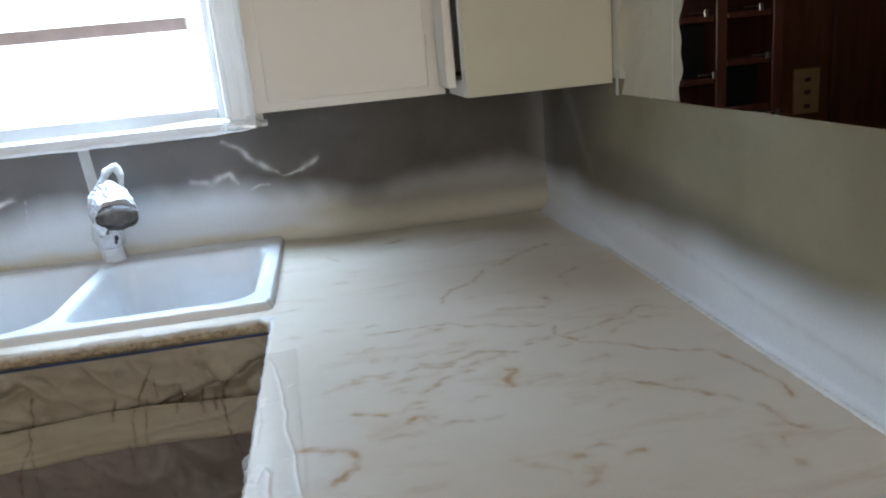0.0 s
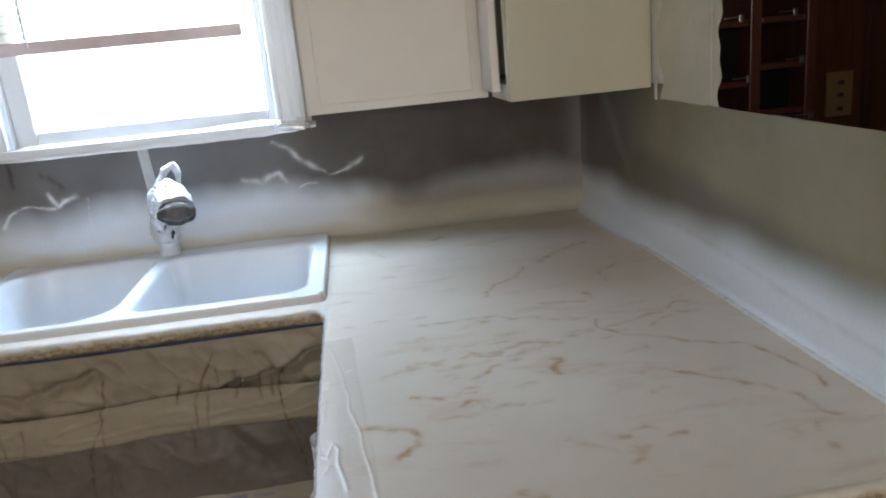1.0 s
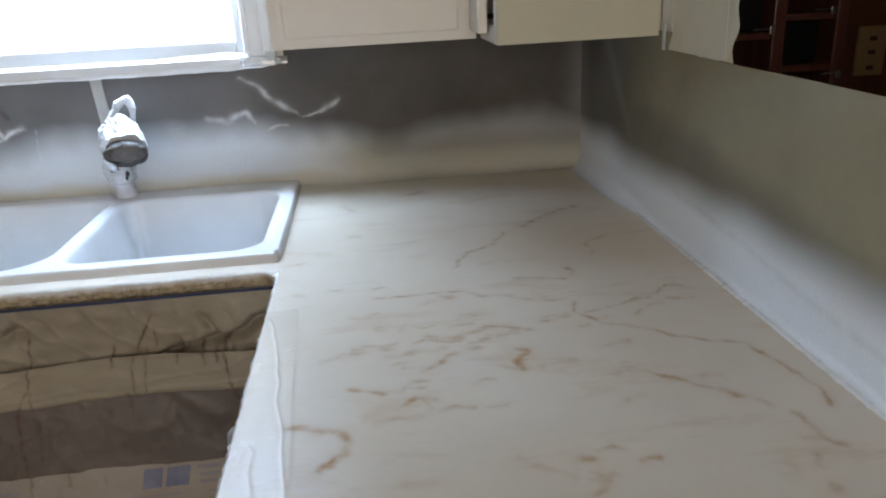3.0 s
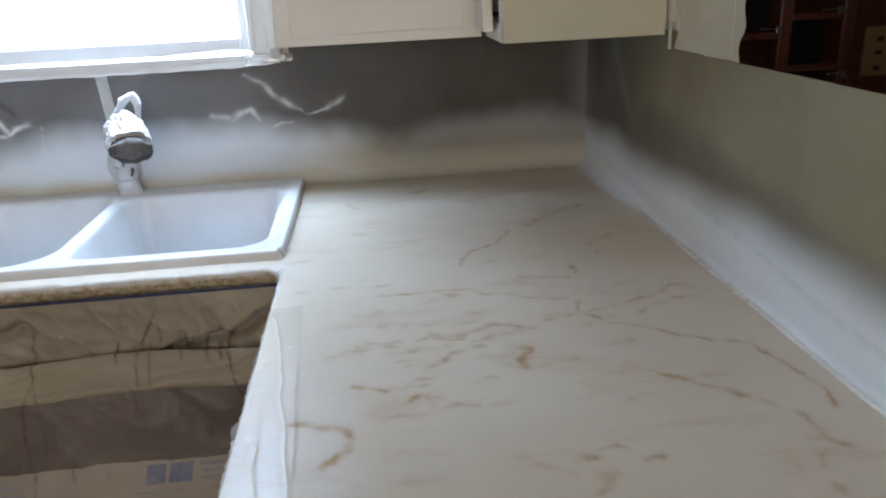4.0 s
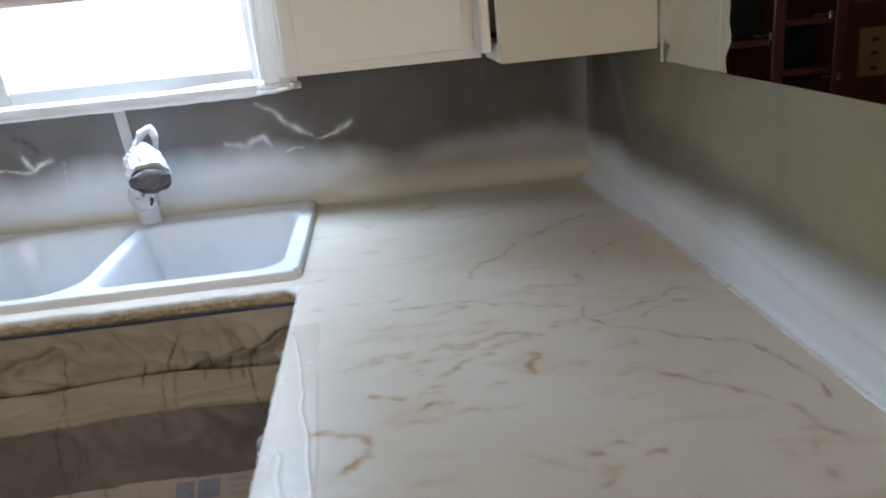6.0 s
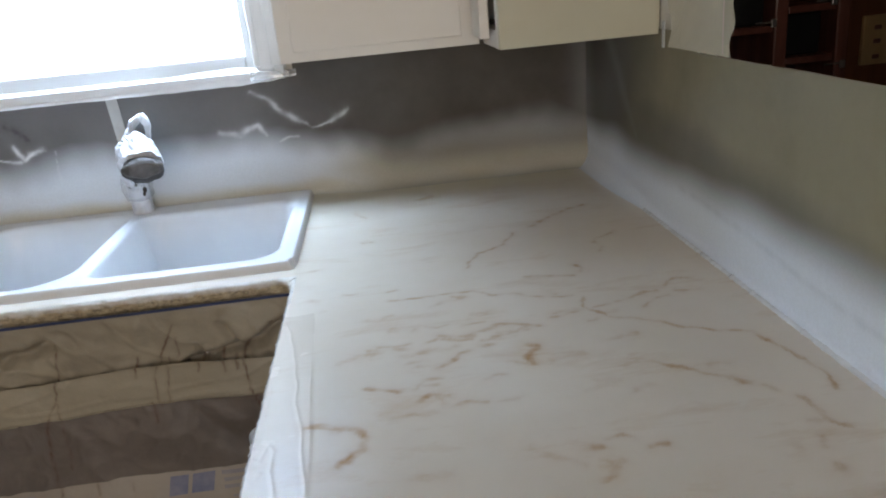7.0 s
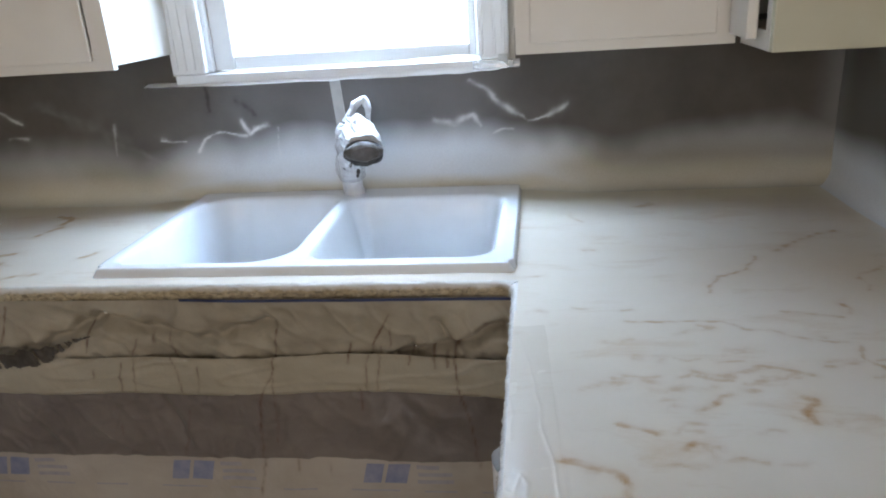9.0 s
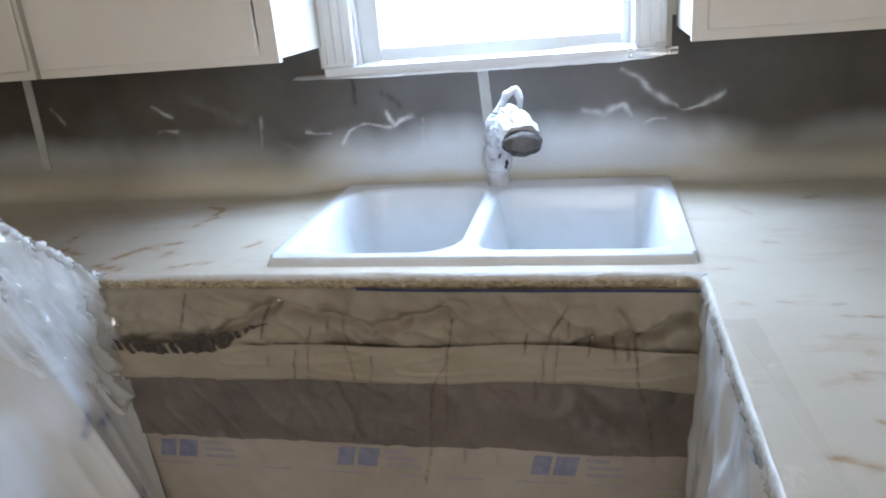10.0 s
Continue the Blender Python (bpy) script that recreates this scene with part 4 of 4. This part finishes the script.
# ---- wall cabinets ----


def wall_cabinet(x0, x1, doors, bottom, label, group="wall cabinets"):
    """A cabinet on the north wall with overlay doors; doors: pairs of x."""
    cab = thing("wall_cabinet", ((x0 + x1) / 2, 0.45, bottom), label, "wall cabinet", group)
    wpart("body", box(x0, x1, 0.330, WALL_Y, bottom + 0.008, 2.13, 0.002), M_CAB, cab)
    bm = bmesh.new()
    add_box(bm, x0, x1, 0.312, 0.329, bottom, bottom + 0.045)
    add_box(bm, x0, x0 + 0.04, 0.312, 0.329, bottom + 0.045, 2.13)
    add_box(bm, x1 - 0.04, x1, 0.312, 0.329, bottom + 0.045, 2.13)
    wpart("face_frame", bm, M_CAB, cab)
    for a, b, hinge in doors:
        d = wpart("door", box(a, b, 0.301, 0.311, bottom + 0.020, 2.09, 0.003), M_CAB, cab)
        if hinge:
            for z in (bottom + 0.095, 2.0):
                for dz in (0.0, 0.013, 0.026):
                    hb = box(hinge - 0.003, hinge + 0.003, 0.297, 0.303, z + dz, z + dz + 0.009, 0.002)
                    o = part("hinge_knuckle", hb, M_CAB, d)
                    rel(o, d)
    return cab


wall_cabinet(0.008, 0.424, [(0.036, 0.387, 0.390)], 1.266, "white painted wall cabinet with one flat door beside the window")
wall_cabinet(-1.440, -0.843, [(-1.432, -0.885, None)], 1.279, "white painted wall cabinet with a flat door beside the window")
wall_cabinet(-2.05, -1.4535, [(-2.01, -1.462, None)], 1.279, "white painted wall cabinet at the end of the run")

corner_cab = thing("wall_cabinet", (0.585, 0.35, 1.266), "cream painted wall cabinet hung on the side wall, its door ajar", "wall cabinet", "wall cabinets")
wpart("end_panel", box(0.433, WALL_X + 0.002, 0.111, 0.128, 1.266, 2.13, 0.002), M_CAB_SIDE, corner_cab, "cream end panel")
wpart("bottom_panel", box(0.452, WALL_X + 0.002, 0.1285, 0.598, 1.272, 1.288), M_CAB, corner_cab)
# near-black panel: the shade behind the door's slot is in its colour
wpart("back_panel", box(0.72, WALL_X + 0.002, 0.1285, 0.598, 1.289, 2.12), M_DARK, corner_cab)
bm = bmesh.new()
add_box(bm, 0.433, 0.451, 0.1285, 0.152, 1.266, 2.13)
add_box(bm, 0.433, 0.451, 0.1525, 0.311, 1.266, 1.300, 0.0015)
wpart("face_frame", bm, M_CAB, corner_cab)
dr = wpart("door", box(-0.019, 0.0, 0.0, 0.135, 0.0, 0.80, 0.003), M_CAB, corner_cab)
dr.matrix_basis = pose(0.425 - 0.585, 0.172 - 0.35, 1.284 - 1.266, 0, 0, -2)

# ---- paper over the sink cabinet ----
apron = thing("masking_paper", (-0.6, -0.012, 0.05), "tan masking paper taped over the sink cabinet, creased and dripped on", "masking paper")


def hang(base, amp, seed, crease=()):
    def place(x, z):
        y = base + amp * (0.8 * wob(x, z * 1.7, 14, seed) + 0.5 * wob(x, z, 38, seed + 1) + 0.25 * wob(x, z, 95, seed + 2))
        for f, a, q in ((17, 0.5, 7), (36, 0.35, 9)):
            # a net of thin creases
            y = y - a * amp * np.exp(-(wob(x + 0.3 * z, z * 1.4, f, seed + q) / 0.16) ** 2)
        for line, w, depth in crease:
            y = y + depth * np.exp(-(seg_distance(x, z + 0.006 * wob(x, z, 60, seed + 5), line) / w) ** 2)
        return x, base + (y - base) * (0.12 + 0.88 * smooth01(0.888, 0.852, z)), z
    return place


def drips(x, z):
    return 1.2 * paint(x, z, DRIPS, 91, 0.32, 0.45)


upper_creases = ((((-1.23, 0.765), (-1.05, 0.762), (-0.92, 0.79), (-0.80, 0.84)), 0.011, 0.024),
                 (((-0.80, 0.85), (-0.60, 0.80), (-0.45, 0.835)), 0.012, 0.022),
                 (((-0.22, 0.765), (-0.10, 0.79), (-0.02, 0.83)), 0.010, 0.030),
                 (((-0.14, 0.84), (-0.10, 0.77)), 0.008, 0.012), (((-0.19, 0.80), (-0.185, 0.765)), 0.006, 0.012))
wpart("upper_sheet", grid_mesh("upper_sheet", steps(-1.215, 0.0, 0.0032), steps(0.742, 0.886, 0.004), hang(-0.006, 0.0105, 101, upper_creases), None, (("drip", drips),)), M_PAPER, apron)
wpart("folded_band", grid_mesh("folded_band", steps(-1.215, -0.004, 0.0032), steps(0.690, 0.772, 0.004),
      lambda x, z: (x, -0.026 + 0.005 * smooth01(0.725, 0.772, z) + 0.002 * wob(x, z * 3, 20, 111) - 0.003 * np.exp(-(wob(x, z * 4, 18, 113) / 0.15) ** 2) + 0.007 * smooth01(0.697, 0.690, z), z + 0.006 * wob(x, 0 * z, 7, 112)), None, (("drip", drips),)), M_BAND, apron, "pale folded band of paper")
wpart("dark_sheet", grid_mesh("dark_sheet", steps(-1.215, -0.003, 0.0035), steps(0.545, 0.702, 0.005),
      hang(-0.0165, 0.0058, 121, ((((-0.25, 0.70), (-0.16, 0.60)), 0.02, 0.014), (((-0.70, 0.70), (-0.66, 0.58)), 0.012, 0.012))), None, (("drip", drips),)), M_PAPER_DARK, apron, "dark brown sheet with creases")


def printed(x, z):
    return x, -0.005 + 0.002 * wob(x, z, 10, 131) + 0.0015 * wob(x, z, 40, 132) + 0.003 * smooth01(0.515, 0.552, z), z


def over_printed(x, z):
    x, y, z = printed(x, z)
    return x, y - 0.0007, z


wpart("printed_sheet", grid_mesh("printed_sheet", steps(-1.215, -0.003, 0.005), steps(0.03, 0.575, 0.008), printed, None, (("drip", drips),)), M_PAPER_LOW, apron, "pale paper printed with blue marks")
for cx in (-1.079, -0.667, -0.262):
    # a plain mark of two slanted blocks, and faint bars where small print stands
    for a, b in ((-0.044, -0.008), (0.000, 0.044)):
        wpart("print_mark", grid_mesh("print_mark", steps(cx + a, cx + b, 0.004), steps(0.482, 0.526, 0.004),
              lambda x, z: over_printed(x + 0.25 * (z - 0.50), z)), M_INK, apron, "faded blue printed mark")
    for k, (w, g) in enumerate(((0.045, 0.0), (0.070, 0.002), (0.072, 0.0))):
        wpart("small_print", grid_mesh("small_print", steps(cx + 0.062 + g, cx + 0.062 + w, 0.005), steps(0.516 - 0.017 * k, 0.525 - 0.017 * k, 0.003), over_printed), M_INK_PALE, apron, "faint blue bar of small print")
    for g, w in ((-0.075, 0.10), (0.075, 0.065), (0.19, 0.07)):
        wpart("small_print", grid_mesh("small_print", steps(cx + g, cx + g + w, 0.005), steps(0.462, 0.466, 0.002), over_printed), M_INK_PALE, apron, "faint blue bar of small print")


def fold_line(x):
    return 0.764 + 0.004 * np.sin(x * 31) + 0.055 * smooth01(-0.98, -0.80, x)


def fold_keep(x, z):
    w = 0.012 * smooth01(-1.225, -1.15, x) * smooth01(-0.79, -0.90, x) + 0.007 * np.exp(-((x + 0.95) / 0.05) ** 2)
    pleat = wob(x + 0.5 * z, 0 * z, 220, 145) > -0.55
    return (np.abs(z - fold_line(x)) < w * (1 + 0.4 * wob(x, z, 120, 146))) & pleat


# dark pleats set in front of the fold carry its shade as colour
wpart("fold_shade", grid_mesh("fold_shade", steps(-1.21, -0.79, 0.0025), steps(0.742, 0.85, 0.0025),
      lambda x, z: (x, -0.0255 + 0.002 * wob(x, z, 200, 147), z), fold_keep, (("drip", lambda x, z: 0 * x),)), M_FOLD_SHADE, apron, "dark pleats laid on the paper's fold, its shade in their colour")
me = grid_mesh("blue_tape", steps(-0.62, -0.003, 0.01), steps(0.8835, 0.889, 0.003), lambda x, z: (x, -0.0175 + 0.0008 * wob(x, z, 60, 141) + 0.012 * smooth01(-0.45, -0.75, x), z))
tagged(part("painters_tape", me, M_BLUE), "strip of blue painter's tape under the counter edge", "tape")

me = grid_mesh("end_paper", steps(-0.004, 0.722, 0.008), steps(0.03, 0.872, 0.012), lambda x, z: (x, -0.780 - 0.004 * wob(x, z, 14, 181) + 0.003 * wob(x, z, 45, 182), z), None, (("drip", lambda x, z: 0 * x),))
tagged(part("end_masking_paper", me, M_PAPER), "tan masking paper over the counter's cabinet end", "masking paper")
# plastic hung down the inner side of the side counter
me = grid_mesh("side_plastic", steps(-0.785, -0.012, 0.008), steps(0.03, 0.888, 0.012),
               lambda y, z: (0.002 + 0.010 * wob(y, z * 0.12, 40, 151) + 0.004 * wob(y, z * 0.5, 90, 152) - 0.015 * smooth01(0.8, 0.3, z), y, z))
tagged(part("plastic_sheet", me, M_PLASTIC), "wrinkled clear plastic sheet hung from the side counter", "plastic sheet", "plastic sheets")


# plastic draped over the other counter, rising from its inner corner
def ridge(t):
    """Sharp-crested folds."""
    return 1 - 2 * np.abs(np.sin(t)) ** 0.7


def drape(u, v):
    # u runs along the counter towards the room, v hangs down
    y = 0.012 - 0.85 * u
    topz = 0.914 + 0.98 * np.maximum(0, -y - 0.01) * smooth01(0.0, 0.04, -y) - 0.25 * np.maximum(0, -y - 0.28)
    slant = u + 0.42 * v
    x = -1.178 + 0.034 * ridge(slant * 8.5 + 0.35 * wob(u, v, 3, 161)) * (0.12 + v) + 0.004 * ridge(slant * 22 + 0.6 * wob(u, v, 4, 162)) * (0.4 + 0.5 * v)
    x = x + 0.001 * ridge(slant * 57 + 0.9 * wob(u, v, 7, 163)) * (0.5 + 0.5 * v) + 0.095 * v ** 0.8 * np.exp(-(y / 0.24) ** 2) - 0.02 * u
    z = topz * (1 - v) + 0.02 * v
    return x, y - 0.05 * v * np.exp(-(y / 0.15) ** 2), z


def flap(u, v):
    """A crumpled clear flap over the top of the hanging sheet; its lower hem is ragged."""
    x, y, z = drape(u, v * (0.30 + 0.05 * wob(u, 0 * v, 30, 171)))
    c = 0.010 * ridge(u * 33 + 9 * v + 1.2 * wob(u, v, 6, 172)) + 0.007 * ridge(u * 21 - 12 * v + wob(u, v, 9, 173)) + 0.004 * wob(u, v, 60, 174)
    return x + 0.018 + c, y - 0.4 * c, z + 0.004 * wob(u, v, 40, 176)


cover = thing("plastic_sheet", (-1.18, -0.2, 0.05), "clear plastic sheet draped over the counter, glossy and crumpled", "plastic sheet", "plastic sheets")
wpart("hanging_sheet", grid_mesh("hanging_sheet", steps(0, 1, 0.005), steps(0, 1, 0.008), drape, None,
      (("ink", lambda u, v: paint(u, v, [(((0.125, 0.36), (0.16, 0.38)), 0.012, 0.9), (((0.19, 0.36), (0.21, 0.40)), 0.010, 0.7), (((0.10, 0.55), (0.13, 0.57)), 0.012, 0.9)], 175, 1.0, 0.5)),)), M_PLASTIC, cover, "hanging clear plastic with long folds")
line = []
for k in range(60):
    u = np.array([0.01 + 0.45 * k / 59])
    px, py, pz = drape(u, np.array([0.0]))
    line.append((float(px[0]) - 0.004, float(py[0]), float(pz[0])))
wpart("crumpled_flap", grid_mesh("crumpled_flap", steps(0, 0.6, 0.004), steps(0, 1, 0.02), flap), M_CLEAR, cover, "crumpled clear flap")
wpart("gathered_edge", tube(line, [0.010 + 0.003 * math.sin(k * 2.1) for k in range(60)], 10, 0.010, 21), M_WET, cover, "wet crumpled edge of the sheet", True)

# ---- strip of paper on the wall beside the opening ----


def strip_place(y, z):
    k = (y - 0.07) / (-0.19 - 0.07)
    e0 = 0.008 * np.sin(z * 38) + 0.004 * np.sin(z * 91 + 1)
    e1 = 0.006 * np.sin(z * 55 + 2) + 0.004 * np.sin(z * 120)
    yy = y + e0 * (1 - k) + e1 * k
    x = WALL_X - 0.003 - 0.008 * np.exp(-((k) / 0.12) ** 2) * (0.6 + 0.4 * np.sin(z * 38)) - 0.003 * np.exp(-((1 - k) / 0.1) ** 2) + 0.001 * wob(y, z, 30, 171)
    return x, yy, z


strip = thing("paper_strip", (WALL_X - 0.004, -0.07, 1.25), "beige paper strip with wavy torn edges on the wall", "masking paper")
wpart("sheet", grid_mesh("sheet", steps(0.052, -0.19, 0.006), steps(LEDGE + 0.006, 2.1, 0.008), strip_place, None, (("drip", lambda y, z: 0 * y),)), M_STRIP, strip)
wpart("tape_line", grid_mesh("tape_line", steps(-0.160, -0.164, 0.004), steps(LEDGE + 0.01, 2.1, 0.008), lambda y, z: (WALL_X - 0.0065 + 0 * y, y + 0.001 * np.sin(z * 30), z)), M_RAIL, strip, "thin brown line of tape")
tagged(part("tape_end", box(0.7312, 0.7332, 0.076, 0.088, 1.243, 1.29, 0.0005), M_TAPE), "short end of pale tape under the cabinet", "tape")

# ---- next room, seen through the opening ----
structure("ceiling_next_room", box(0.79, 4.2, -3.7, 1.2, 2.40, 2.45), M_CEIL, "white painted ceiling of the next room", "ceiling")
structure("wall_next_room_side", box(0.79, 0.83, 0.75, 1.0, 0, 2.4), M_PLASTER, "plain wall closing the next room", "wall")
structure("wall_next_room", box(0.79, 4.2, 1.0, 1.1, 0, 2.4), M_WOOD_WARM, "red brown wood paneled wall of the next room", "wall")
structure("wall_next_room_end", box(4.1, 4.2, -3.7, 1.0, 0, 2.4), M_PLASTER, "plain wall closing the next room", "wall")
structure("wall_next_room_rear", box(0.79, 4.1, -3.7, -3.6, 0, 2.4), M_PLASTER, "plain wall closing the next room", "wall")
hutch = thing("shelf_unit", (1.2, 0.8, 0.0), "dark red brown wooden shelf unit with bright metal clips", "shelf unit")
wpart("back_panel", box(0.80, 1.45, 0.955, 0.975, 0.0, 2.1), M_WOOD, hutch)
for x in (0.86, 1.235, 1.405):
    wpart("upright", box(x, x + 0.035, 0.60, 0.952, 0.0, 2.1, 0.004), M_WOOD, hutch)
for x0, x1, zs in ((0.897, 1.233, (0.6, 0.92, 1.205, 1.372, 1.62)), (1.272, 1.403, (0.6, 0.9, 1.118, 1.247, 1.375, 1.62))):
    for z in zs:
        s = wpart("shelf", box(x0, x1, 0.605, 0.952, z - 0.009, z + 0.009, 0.003), M_WOOD, hutch)
for x, z in ((1.225, 1.222), (1.385, 1.262), (1.20, 1.388), (1.36, 1.392), (1.42, 1.10)):
    wpart("clip", box(x - 0.004, x + 0.010, 0.590, 0.598, z - 0.012, z + 0.008, 0.002), M_METAL, hutch, "bright metal clip")
    wpart("clip_bar", box(x - 0.045, x - 0.005, 0.592, 0.598, z - 0.001, z + 0.003, 0.001), M_METAL, hutch)
for x0, x1, z0, z1 in ((1.278, 1.385, 1.128, 1.236), (1.13, 1.226, 1.2145, 1.36)):
    tagged(part("black_box", box(x0, x1, 0.64, 0.80, z0, z1, 0.006), M_BLACK), "black boxy appliance standing on a dark shelf", "box", "boxes on the shelves")
plate = thing("outlet_plate", (1.79, 0.994, 1.10), "tan outlet plate on the wood paneling", "outlet")
wpart("plate", box(1.742, 1.838, 0.984, 0.998, 1.025, 1.178, 0.004), M_PLATE, plate)
for z in (1.14, 1.098, 1.05):
    wpart("socket", box(1.778, 1.802, 0.980, 0.985, z - 0.007, z + 0.007, 0.003), M_WOOD, plate)
for x in (1.62, 1.88, 2.10, 2.32, 2.6, 2.9):
    tagged(part("panel_batten", box(x, x + 0.03, 0.982, 0.999, 0.0, 2.4, 0.004), M_WOOD), "dark wooden batten on the paneled wall", "batten", "wall battens")
